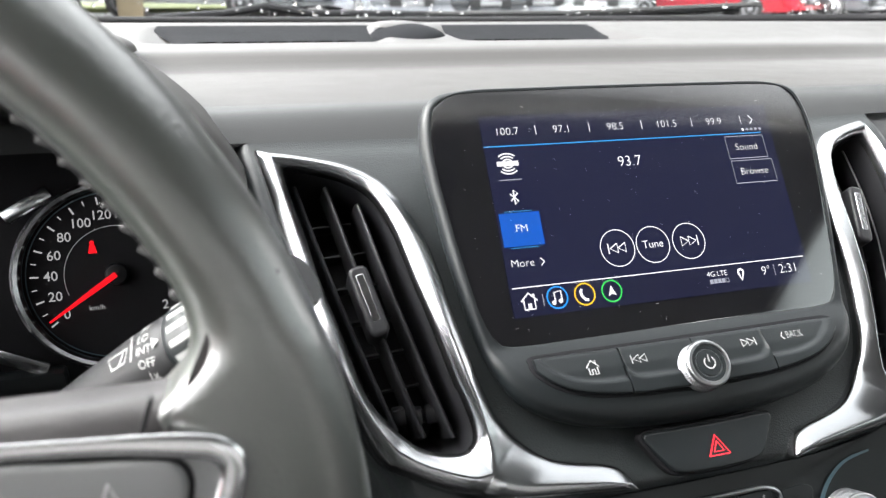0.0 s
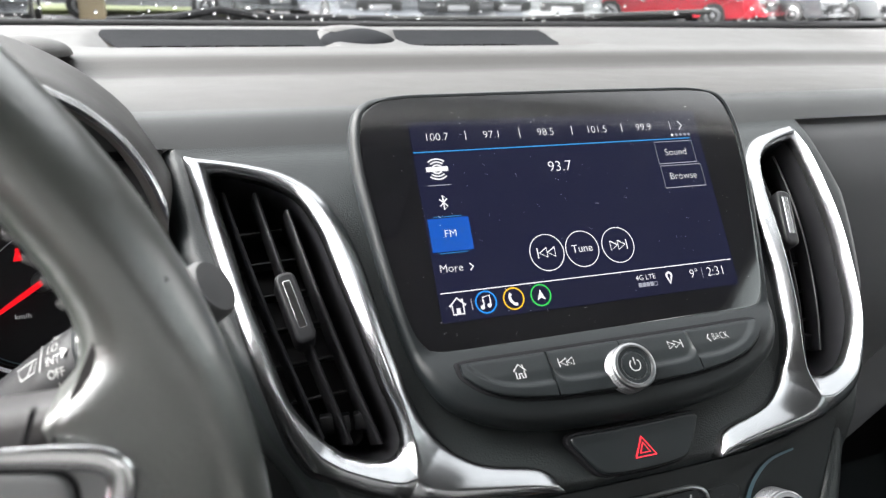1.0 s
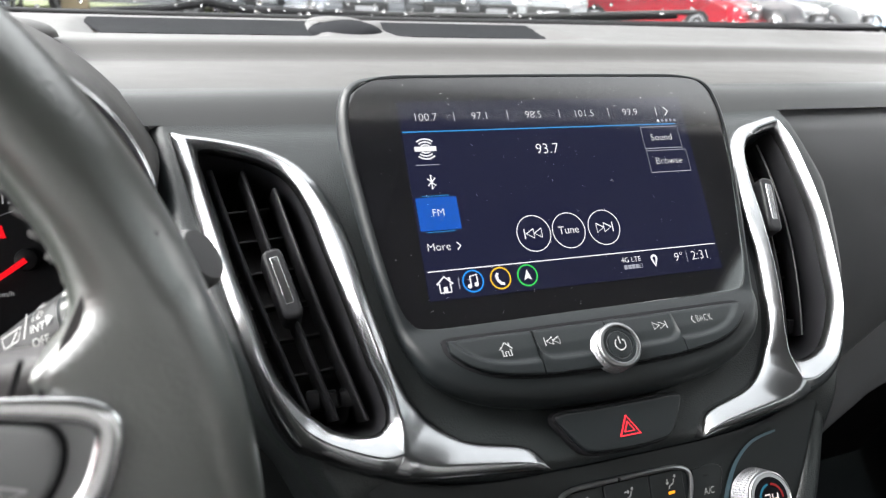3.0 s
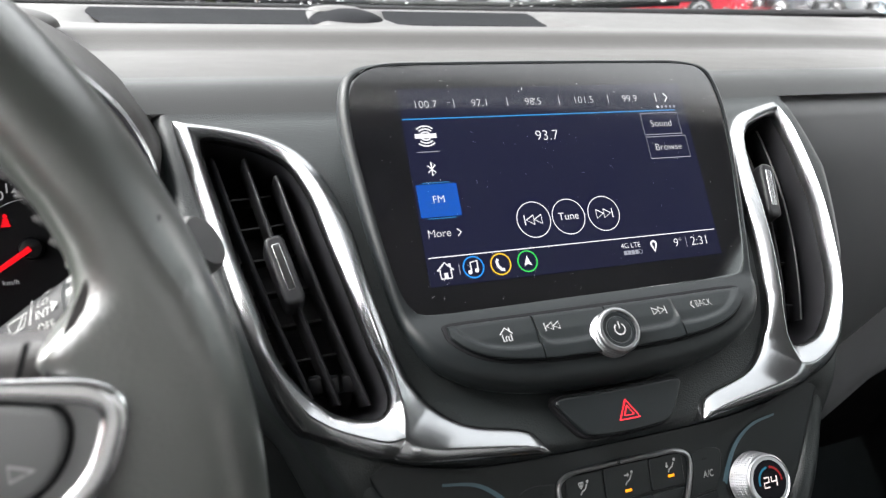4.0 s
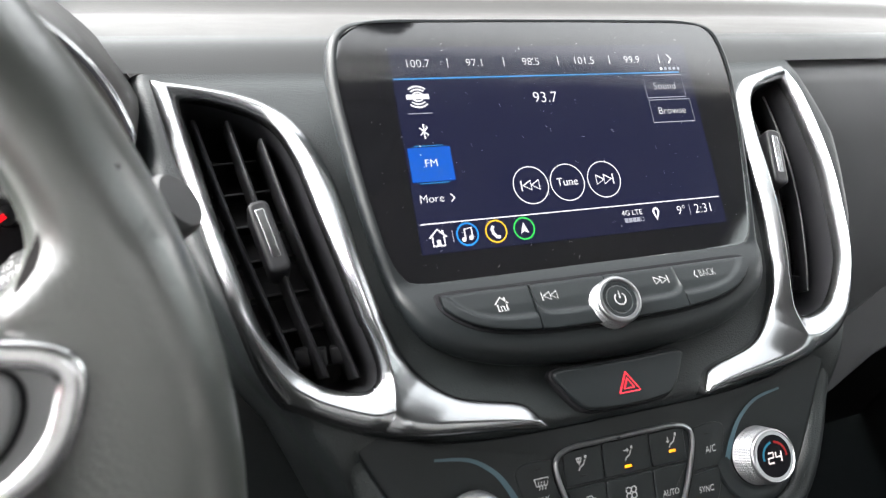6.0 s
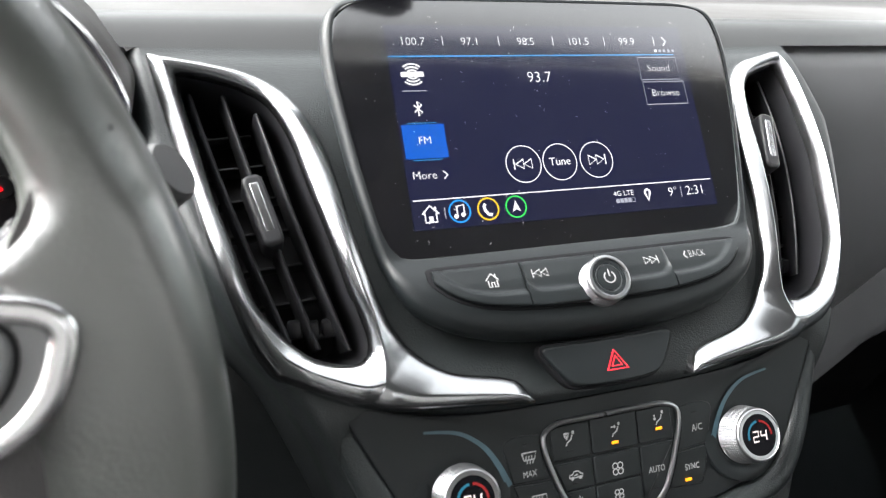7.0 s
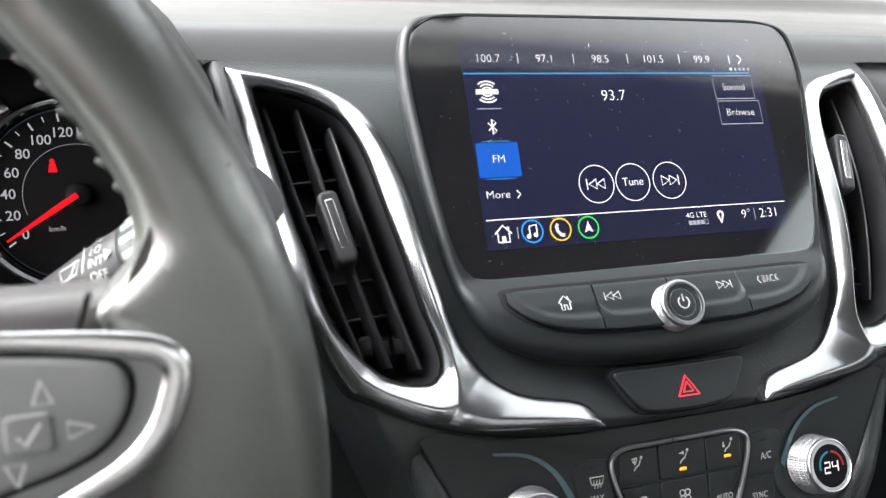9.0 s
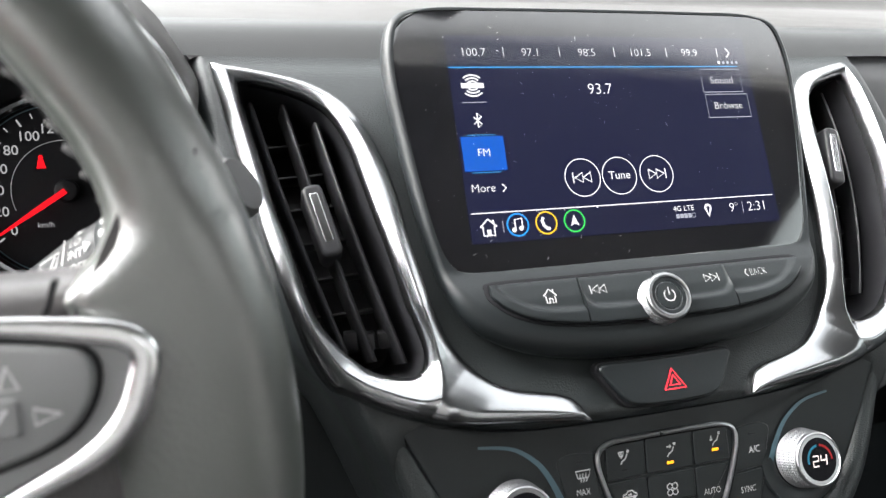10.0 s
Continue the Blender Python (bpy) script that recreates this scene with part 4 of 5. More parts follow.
keys["mode_up"] = key(cell(-0.034, -0.0115, -0.1472, -0.1328))
keys["mode_face"] = key(cell(-0.011, 0.0118, -0.1472, -0.1325))
keys["mode_feet"] = key(cell(0.0123, 0.034, -0.1472, -0.1328))
keys["recirc"] = key(cell(-0.034, -0.0115, -0.1598, -0.1483))
keys["fan_more"] = key(cell(-0.011, 0.0118, -0.1598, -0.1483))
keys["fan_less"] = key(cell(-0.011, 0.0118, -0.1745, -0.1604))
keys["power"] = key(cell(-0.034, -0.0115, -0.1745, -0.1604))
keys["auto"] = key(cell(0.0123, 0.034, -0.1745, -0.1483))
for s, names in ((-1, ("max", "rear")), (1, ("ac", "sync"))):
    up = [(0.0352, -0.1345), (0.0455, -0.1337), (0.0515, -0.1362), (0.0505, -0.143), (0.0485, -0.1525), (0.0318, -0.1535), (0.0345, -0.144)]
    lo = [(0.0315, -0.1545), (0.0482, -0.1535), (0.0462, -0.162), (0.043, -0.1695), (0.0255, -0.1692), (0.0285, -0.162)]
    keys[names[0]] = key([(s * x, z) for x, z in spline(up, 3, sharp=(0, 4, 5))], up=0.0005)
    keys[names[1]] = key([(s * x, z) for x, z in spline(lo, 3, sharp=(0, 1, 3, 4))], up=0.0005)
for k, s, x, z, sz in (("ac", "A/C", 0.0425, -0.1448, 0.0043), ("sync", "SYNC", 0.0378, -0.1612, 0.0038), ("auto", "AUTO", 0.0195, -0.1588, 0.0037), ("max", "MAX", -0.0412, -0.1492, 0.0036), ("rear", "REAR", -0.0388, -0.1660, 0.0033)):
    part("legend", lettering(s, sz * 1.02, cface(x, z, 0.0013) @ Matrix.Diagonal((0.80, 1, 1, 1))), SOFTINK, keys[k])


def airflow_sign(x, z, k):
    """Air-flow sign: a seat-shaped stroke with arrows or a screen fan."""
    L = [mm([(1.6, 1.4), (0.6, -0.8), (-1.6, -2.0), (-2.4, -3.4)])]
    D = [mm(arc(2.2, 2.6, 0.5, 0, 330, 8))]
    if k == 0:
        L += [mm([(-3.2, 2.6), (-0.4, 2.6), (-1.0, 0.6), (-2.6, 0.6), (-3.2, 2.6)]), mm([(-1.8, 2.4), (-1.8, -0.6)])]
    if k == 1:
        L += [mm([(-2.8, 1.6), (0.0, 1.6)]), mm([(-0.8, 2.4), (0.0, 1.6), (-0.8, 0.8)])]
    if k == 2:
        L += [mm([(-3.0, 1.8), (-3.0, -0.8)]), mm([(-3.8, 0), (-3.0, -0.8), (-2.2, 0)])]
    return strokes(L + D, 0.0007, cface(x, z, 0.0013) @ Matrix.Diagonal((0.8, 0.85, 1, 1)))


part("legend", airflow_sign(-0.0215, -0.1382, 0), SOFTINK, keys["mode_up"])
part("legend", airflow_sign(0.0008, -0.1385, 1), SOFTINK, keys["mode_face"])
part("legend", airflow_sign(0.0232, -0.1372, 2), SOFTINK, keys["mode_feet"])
for k, x, z in (("mode_face", 0.0002, -0.1440), ("mode_feet", 0.0228, -0.1420), ("power", -0.0192, -0.1690), ("sync", 0.0355, -0.1667), ("rear", -0.0360, -0.1697)):
    part("lamp", plate(rounded(x - 0.0016, z - 0.0006, x + 0.0016, z + 0.0006, 0.0002, 2), lambda a, b: clim_y(a, b) - 0.0012, 0.0006, 0.0002), AMBER, keys[k], "lit amber indicator")
for k, x, z in (("mode_up", -0.0215, -0.1436), ("max", -0.0415, -0.1372), ("ac", 0.0422, -0.1382), ("recirc", -0.0205, -0.1572), ("auto", 0.0182, -0.167)):
    part("lamp", plate(rounded(x - 0.0014, z - 0.0003, x + 0.0014, z + 0.0003, 0.0001, 2), lambda a, b: clim_y(a, b) - 0.0010, 0.0004, 0.0001), DARK, keys[k])


def fan_lines(x, z, r):
    return [mm([(x * 1000 + dx + r * math.cos(a), z * 1000 + dy + r * math.sin(a)) for a in (2 * math.pi * j / 14 for j in range(15))]) for dx, dy in ((-r, r), (r, r), (-r, -r), (r, -r))]


for k, x, z, r in (("fan_more", 0.0, -0.1548, 1.25), ("fan_less", -0.0005, -0.1655, 1.0)):
    part("legend", strokes(fan_lines(0, 0, r), 0.0005, cface(x, z, 0.0013)), SOFTINK, keys[k])
part("legend", strokes([mm(arc(0, 0, 1.5, 120, 420, 18)), mm([(0, 0.2), (0, 2.2)])], 0.0005, cface(-0.0195, -0.1645, 0.0013)), SOFTINK, keys["power"])
bm = strokes([mm([(-3.2, -0.9), (-3.0, 0.3), (-1.6, 0.5), (-0.8, 1.6), (1.2, 1.6), (2.2, 0.5), (3.2, 0.2), (3.2, -0.9), (-3.2, -0.9)]), mm([(-0.9, 0.0), (0.9, 0.0), (0.3, 0.6)])], 0.0005, cface(-0.0203, -0.1537, 0.0013))
for dx in (-1.8, 1.9):
    patch(mm(arc(dx, -1.1, 0.8, 0, 330, 10)), cface(-0.0203, -0.1537, 0.0014), bm)
part("legend", bm, SOFTINK, keys["recirc"])
for k, x, z, hgt in (("max", -0.0408, -0.1435, 3.0), ("rear", -0.0380, -0.1605, 2.2)):
    fr_ = [(-3.2, hgt), (3.2, hgt), (2.4 if k == "max" else 3.2, 0), (-2.4 if k == "max" else -3.2, 0), (-3.2, hgt)]
    bm = strokes([mm(fr_)], 0.0005, cface(x, z, 0.0013))
    for dx in (-1.3, 0, 1.3):
        strokes([mm([(dx, -1.6), (dx + 0.4, -0.6), (dx - 0.3, 0.4), (dx, 1.8)])], 0.0004, cface(x, z, 0.0013), bm)
    part("legend", bm, SOFTINK, keys[k])
for s in (-1, 1):
    bm = strokes([mm([(-1.4, 2.0), (-0.6, -0.8), (1.6, -1.0)]), mm([(-0.4, 2.0), (0.2, 0.2), (1.8, 0.0)])], 0.0006, cface(0.0525 * s, -0.1645, 0.0024))
    part("seat_heat_sign", bm, SOFTINK, climate)
# teal light strips over the dials
for s in (-1, 1):
    ln = spline([(0.0845, -0.1252), (0.0705, -0.1278), (0.0605, -0.1345), (0.0545, -0.1432), (0.0505, -0.1525)], 8, closed=False)
    bm = bmesh.new()
    rows = []
    n = len(ln)
    for i, p in enumerate(ln):
        t = ((ln[min(i + 1, n - 1)]) - ln[max(i - 1, 0)]).normalized()
        w = 0.0005 + 0.0010 * (i / n)
        q = Vector((-t[1], t[0])) * w
        rows.append([(s * (p + q)[0], clim_y(0, (p + q)[1]) - 0.0009, (p + q)[1]), (s * (p - q)[0], clim_y(0, (p - q)[1]) - 0.0009, (p - q)[1])])
    bridge(bm, rows, closed=False)
    part("light_strip", bm, TEAL, climate, "pale teal light strip")


def dial(s):
    d = thing("climate_dial", "knurled metal temperature dial with a lit display", "dial", (s * 0.0705, 0.008, -0.1525), group="climate dials")
    axis = Vector((0, -1, -0.02)).normalized()
    c = Vector((s * 0.0705 - (0.0034 if s > 0 else 0.0004), clim_y(0, -0.1525), -0.1523))
    part("dish", lathe([(0.0212, -0.001), (0.0206, 0.0004), (0.0190, 0.0012), (0.0165, 0.0013), (0.0142, 0.0009), (0.0136, 0.0002)], c, axis, 56), PLASTIC, d)
    bm = bmesh.new()
    u = axis.orthogonal().normalized()
    v = axis.cross(u)
    rings = []
    for q in range(9):
        h = 0.0004 + 0.0100 * q / 8
        rings.append([c + axis * h + (u * math.cos(a) + v * math.sin(a)) * (0.0129 - 0.0014 * q / 8) for a in (2 * math.pi * (k + 0.5 * (q % 2)) / 64 for k in range(64))])
    bridge(bm, rings)
    bmesh.ops.recalc_face_normals(bm, faces=bm.faces)
    bmesh.ops.poke(bm, faces=bm.faces[:], offset=0.00045)
    part("knurled_grip", bm, KNURL, d, sharp=20)
    part("bright_ring", lathe([(0.0108, 0.0102), (0.0117, 0.0106), (0.0118, 0.0114), (0.0114, 0.0121), (0.0109, 0.0123), (0.0106, 0.0119)], c, axis, 64), CHROMEB, d)
    part("display_face", lathe([(0.0107, 0.0107), (0.0107, 0.0118), (0.006, 0.0121), (0.0005, 0.0121)], c, axis, 48), DIALFACE, d)
    m = facing(*(c + axis * 0.0125), 0.02) @ Matrix.Diagonal((0.9, 0.9, 1, 1))
    part("temperature", strokes([mm([(-4.0, 1.9), (-0.9, 1.9), (-1.1, -0.5), (-4.2, -0.5), (-4.4, -2.9), (-1.2, -2.9)]), mm([(0.7, 1.9), (0.5, -0.5), (3.6, -0.5)]), mm([(3.9, 1.9), (3.5, -2.9)])], 0.0008, m), DIGITS, d, "lit white digits")
    part("cool_arc", strokes([mm(arc(0, -0.2, 6.9, 96, 190, 16))], 0.0012, m), DIAL_BLUE, d)
    part("warm_arc", strokes([mm(arc(0, -0.2, 6.9, 84, -5, 16))], 0.0012, m), DIAL_RED, d)


dial(-1)
dial(1)

# ---- steering wheel ----
WC, WTILT = Vector((-0.348, -0.1285, -0.041)), 12.0
WF = W @ Matrix.Translation(WC) @ pose(0, 0, 0, 90 - WTILT, 0, 0)
wheel = thing("steering_wheel", "black leather steering wheel with worn rim and stitched seam", "steering wheel", (0, 0, 0), WF)
WR = 0.175


def build_wheel():
    bm = bmesh.new()
    rings = []
    for k in range(560):
        a = 2 * math.pi * k / 560
        side = math.degrees(a if a < math.pi / 2 else (math.pi - a if a < 1.5 * math.pi else a - 2 * math.pi))
        # the rim widens into the spokes
        ri = between(side, [(-36, 0.0112), (-27, 0.018), (-19, 0.028), (-12, 0.030), (10, 0.030), (14, 0.029), (17.3, 0.0282), (18.2, 0.0258), (19.0, 0.0215), (19.9, 0.0178), (21.1, 0.0148), (22.8, 0.0128), (25, 0.0117), (28, 0.0112)])
        ca, sa = math.cos(a), math.sin(a)
        ring = []
        flat = smooth(0.0125, 0.027, ri)
        for j in range(44):
            b = 2 * math.pi * j / 44
            ro = 0.0146
            ec, es = (0.90 - 0.35 * flat, 0.86 - 0.50 * flat) if math.cos(b) < 0 else (0.90 - 0.15 * flat, 0.86 - 0.2 * flat)
            cb, sb = math.copysign(abs(math.cos(b)) ** ec, math.cos(b)), math.copysign(abs(math.sin(b)) ** es, math.sin(b))
            rr = WR + (ro if cb > 0 else ri) * cb
            ring.append((rr * ca, rr * sa, 0.0160 * sb))
        rings.append(ring)
    rings.append(rings[0])
    bridge(bm, rings)
    bmesh.ops.remove_doubles(bm, verts=bm.verts, dist=1e-7)
    part("rim", bm, LEATHER, wheel, "worn black leather rim", WF, 60)
    # stitched seam along the inside of the rim
    seam = part("seam", tube([((WR - 0.0108) * math.cos(a), (WR - 0.0108) * math.sin(a), 0.003) for a in (2 * math.pi * k / 180 for k in range(180))], 0.0012, 6, True), DARK, wheel, fr=WF)
    st = None
    for k in range(70):
        a = radians(10 + 150 * k / 70)
        p = Vector(((WR - 0.0112) * math.cos(a), (WR - 0.0112) * math.sin(a), 0.0034))
        m = Matrix.Translation(p) @ Matrix.Rotation(a + 0.5, 4, "Z")
        if st is None:
            st = part("stitch", block((0.0016, 0.0045, 0.003), m, 0.0006), THREAD, seam, "dark grey thread", WF)
        else:
            part("stitch", block((0.0016, 0.0045, 0.003), m, 0.0006), THREAD, seam, "", WF)
    for s in (1, -1):
        # spoke bridge
        out = [(0.1665, 0.078), (0.1630, 0.0720), (0.1605, 0.066), (0.1585, 0.059), (0.1545, 0.0525), (0.1470, 0.0493), (0.136, 0.0483), (0.09, 0.049), (0.05, 0.049), (0.03, 0.03), (0.03, -0.07), (0.07, -0.06), (0.11, -0.053), (0.14, -0.052), (0.155, -0.062), (0.163, -0.066), (0.169, -0.045), (0.172, 0.01), (0.168, 0.05)]
        lp = [(s * x, z) for x, z in spline(out, 4)]
        bm = plate(lp, lambda x, z: -0.0122 + 0.02 * max(0, 0.10 - abs(x)), 0.016, 0.006, 0.002)
        # plate() lays its face along -y: turn it to face the driver
        bmesh.ops.transform(bm, matrix=Matrix(((1, 0, 0, 0), (0, 0, 1, 0), (0, -1, 0, 0), (0, 0, 0, 1))), verts=bm.verts)
        spoke = part("spoke", bm, SPOKE, wheel, "dark satin spoke", WF, 60)
        TURN = Matrix(((1, 0, 0, 0), (0, 0, 1, 0), (0, -1, 0, 0), (0, 0, 0, 1)))
        ch = [(0.05, 0.047), (0.09, 0.0452), (0.128, 0.0420), (0.147, 0.0391), (0.1540, 0.0368), (0.1566, 0.0328), (0.1556, 0.027), (0.1525, 0.0195), (0.1470, 0.0133), (0.1385, 0.0083), (0.118, -0.0005), (0.09, -0.008), (0.05, -0.015)]
        bm = tube([(s * x, -0.0168, z) for x, z in spline(ch, 6, closed=False)], [0.0019 + 0.0012 * smooth(0.125, 0.155, x) for x, z in spline(ch, 6, closed=False)], 16, flat=0.38, up=Vector((0, 1, 0)))
        bmesh.ops.transform(bm, matrix=TURN, verts=bm.verts)
        part("bright_trim", bm, BRIGHTTRIM, spoke, "satin chrome trim", WF)
        pad = inset([(s * x, z) for x, z in spline([(0.05, 0.047), (0.09, 0.0452), (0.128, 0.0420), (0.147, 0.0391), (0.1540, 0.0368), (0.1566, 0.0328), (0.1556, 0.027), (0.1525, 0.0195), (0.1470, 0.0133), (0.1385, 0.0083), (0.118, -0.0005), (0.09, -0.008), (0.05, -0.015)], 5)], 0.002)
        bm = plate(pad, lambda x, z: -0.0161, 0.004, 0.0008)
        bmesh.ops.transform(bm, matrix=TURN, verts=bm.verts)
        part("switch_plate", bm, PADGREY, spoke, "", WF)
        bm = block((0.0012, 0.003, 0.010), pose(s * 0.1395, -0.0148, 0.0455, 0, s * 20), 0.0003)
        bmesh.ops.transform(bm, matrix=TURN, verts=bm.verts)
        part("leather_joint", bm, DARK, spoke, "", WF)
        # rocker pad with four arrows
        cx, cz = s * 0.128, 0.0232
        lp = [(cx + s * x, cz + z) for x, z in spline([(-0.022, 0.0165), (-0.001, 0.0155), (0.012, 0.0136), (0.0174, 0.0115), (0.0190, 0.0070), (0.0173, 0.0005), (0.0131, -0.0052), (0.0064, -0.0090), (-0.004, -0.0122), (-0.022, -0.0165), (-0.03, 0)], 5)]
        bm = plate(lp, lambda x, z: -0.0176, 0.003, 0.0014, 0.0006)
        bmesh.ops.transform(bm, matrix=TURN, verts=bm.verts)
        groove = plate(inset(lp, -0.0013), lambda x, z: -0.0164, 0.002, 0.0003)
        bmesh.ops.transform(groove, matrix=TURN, verts=groove.verts)
        part("groove", groove, DARK, spoke, "", WF)
        rock = part("switch_pad", bm, PADGREY, spoke, "dark grey rubber switch pad", WF)
        bm = plate(rounded(cx - 0.0046, cz - 0.0046, cx + 0.0046, cz + 0.0043, 0.0018), lambda x, z: -0.0186, 0.002, 0.0009)
        bmesh.ops.transform(bm, matrix=TURN, verts=bm.verts)
        part("centre_key", bm, PADGREY, rock, "", WF)
        f = Matrix.Translation((0, 0, 0.0191))
        part("tick_legend", strokes([mm([(cx * 1000 - 2.0, cz * 1000 - 0.2), (cx * 1000 - 0.7, cz * 1000 - 2.2), (cx * 1000 + 2.4, cz * 1000 + 2.2)])], 0.0008, f), SOFTINK, rock, fr=WF)
        for ax, az, ang in ((0.0033, 0.0085, 90), (0.0095, 0.0, 0), (-0.0030, -0.0083, -90), (-0.0130, 0.0, 180)):
            tri = [(2.6, 0), (-2.3, 1.8), (-2.3, -1.8)]
            r = radians(ang)
            pts = [((cx + ax) * 1000 + x * math.cos(r) - y * math.sin(r), (cz + az) * 1000 + x * math.sin(r) + y * math.cos(r)) for x, y in tri]
            part("arrow_legend", strokes([mm(pts)], 0.0007, f, closed=True), SOFTINK, rock, fr=WF)
    bm = plate(spline(mirrored([(0, 0.062), (0.035, 0.058), (0.055, 0.045), (0.058, 0.01), (0.05, -0.04), (0.03, -0.062), (0, -0.068)]), 5), lambda x, z: -0.03, 0.04, 0.012, 0.012)
    bmesh.ops.transform(bm, matrix=Matrix(((1, 0, 0, 0), (0, 0, 1, 0), (0, -1, 0, 0), (0, 0, 0, 1))), verts=bm.verts)
    part("hub_cover", bm, PLASTIC, wheel, "", WF)
    part("lower_spoke", block((0.05, 0.12, 0.014), pose(0, -0.11, -0.004), 0.005), PLASTIC, wheel, fr=WF)
    part("column_shroud", lathe([(0.045, -0.16), (0.05, -0.12), (0.05, -0.03), (0.04, -0.012)], (0, -0.005, 0), (0, 0, 1), 40), PLASTIC, wheel, fr=WF)


build_wheel()

# ---- wiper stalk ----
stalk = thing("wiper_stalk", "dark grey wiper stalk with white printed marks", "stalk switch", (-0.27, -0.02, -0.05), W)
SA, SB = Vector((-0.271, -0.0150, -0.0762)), Vector((-0.1655, -0.0626, 0.006))
ST = (SB - SA).normalized()
part("lever", lathe([(0.0100, 0.0), (0.0112, 0.02), (0.0132, 0.05), (0.0144, 0.075), (0.0145, 0.0935), (0.0138, 0.0945)], SA, ST, 40), STALKPLASTIC, stalk, fr=W)
part("collar", lathe([(0.0140, 0.0935), (0.0148, 0.0945), (0.0152, 0.0965), (0.0150, 0.113), (0.0140, 0.1150), (0.0095, 0.1155)], SA, ST, 40), PLASTIC, stalk, fr=W)
part("end_cap", lathe([(0.0100, 0.1135), (0.0102, 0.134), (0.0098, 0.1395), (0.0086, 0.1415), (0.0005, 0.142)], SA, ST, 40), CAPGREY, stalk, "grey rounded end cap", fr=W)


def on_stalk(d, a, lift=0.0004):
    """Pose on the stalk's skin: d along it, a degrees round it, print reading along it."""
    w0 = (Vector((-0.175, -0.285, 0.085)) - SA)
    w0 = (w0 - ST * w0.dot(ST)).normalized()
    side = ST.cross(w0)
    w = w0 * math.cos(radians(a)) + side * math.sin(radians(a))
    up = w.cross(ST).normalized()
    p = SA + ST * d + w * (0.0146 + lift)
    return Matrix(((ST.x, up.x, w.x, p.x), (ST.y, up.y, w.y, p.y), (ST.z, up.z, w.z, p.z), (0, 0, 0, 1)))


for s, a in (("HI", -72), ("LO", -54), ("INT", -37), ("OFF", -19), ("1x", -2)):
    part("legend", lettering(s, 0.0041, on_stalk(0.0860, a) @ pose(0, 0, 0, 0, 0, -12)), WHITEINK, stalk, fr=W)
part("legend", strokes([mm([(-3, -2), (3, -2), (4.5, 2.6), (-4.5, 2.6), (-3, -2)]), mm([(0, -2), (2.6, 1.8)])], 0.0006, on_stalk(0.0745, -44)), WHITEINK, stalk, fr=W)
part("legend", strokes([mm([(0, 5.0), (0, -5.0)])], 0.0006, on_stalk(0.0808, -50)), WHITEINK, stalk, fr=W)
part("legend", patch(mm([(-1.4, -2), (1.6, 0), (-1.4, 2)]), on_stalk(0.0914, -39)), WHITEINK, stalk, fr=W)
for k in range(5):
    part("grip_mark", patch(mm([(-7.5, -1.1), (7.5, -1.1), (7.5, 1.1), (-7.5, 1.1)]), on_stalk(0.1045, -4 - 19 * k, 0.0007)), WHITEINK, stalk, fr=W)

# ---- instrument cluster ----
cluster = thing("instrument_cluster", "black instrument cluster with speedometer and red needle", "instrument cluster", (-0.236, 0.064, -0.038), W)
GC = Vector((-0.240, 0.085, -0.044))
GF = W @ Matrix.Translation(GC) @ pose(0, 0, 0, 70, 0, 0)
part("face", block((0.34, 0.16, 0.004), pose(-0.12, 0, -0.004), 0.001), GAUGEFACE, cluster, fr=GF)
gauge = part("speedometer", lathe([(0.0412, -0.002), (0.0412, 0.0), (0.02, 0.0002), (0.0005, 0.0002)], (0, 0, 0), (0, 0, 1), 64), GAUGEFACE, cluster, "round black speedometer", GF)
bm = bmesh.new()
bridge(bm, [[(r * math.cos(a), r * math.sin(a), h) for a in (2 * math.pi * k / 72 for k in range(72))] for r, h in ((0.0414, 0.0), (0.0418, 0.004), (0.0426, 0.0068), (0.0442, 0.0078), (0.0458, 0.0066), (0.0465, 0.0))])
part("silver_ring", bm, CHROME, cluster, "satin silver ring", GF)
part("teal_ring", strokes([arc(0, 0, 0.0404, 0, 355, 72)], 0.0006, Matrix.Translation((0, 0, 0.0005)), closed=True), TEAL, gauge, fr=GF)
part("inner_ring", strokes([arc(0, 0, 0.0238, -20, 200, 60)], 0.0004, Matrix.Translation((0, 0, 0.0005))), GREYINK, gauge, fr=GF)
for k in range(27):
    a = radians(216 - 252 * k / 26)
    r0 = 0.0348 if k % 2 == 0 else 0.0362
    part("tick", strokes([[(r0 * math.cos(a), r0 * math.sin(a)), (0.0386 * math.cos(a), 0.0386 * math.sin(a))]], 0.0009 if k % 2 == 0 else 0.0006, Matrix.Translation((0, 0, 0.0006))), GAUGE_WHITE, gauge, fr=GF)
    if k % 2 == 0:
        part("number", lettering(str(k * 10), 0.0064, Matrix.Translation((0.0296 * math.cos(a), 0.0296 * math.sin(a), 0.0006)), bold=0.00008), GAUGE_WHITE, gauge, fr=GF)
part("unit_text", lettering("km/h", 0.0036, Matrix.Translation((-0.0105, -0.0155, 0.0006))), GAUGE_WHITE, gauge, fr=GF)
bm = patch(mm([(-11.3, 15.2), (-9.1, 15.2), (-8.1, 11.0), (-12.3, 11.0)]), Matrix.Translation((0, 0, 0.0006)))
patch(mm(arc(-10.2, 16.2, 1.1, 0, 340, 12)), Matrix.Translation((0, 0, 0.0007)), bm)
part("red_telltale", bm, NEEDLE, gauge, "lit red warning lamp", GF)
na = radians(213)
bm = bmesh.new()
dirn, nrm = Vector((math.cos(na), math.sin(na), 0)), Vector((-math.sin(na), math.cos(na), 0))
rows = []
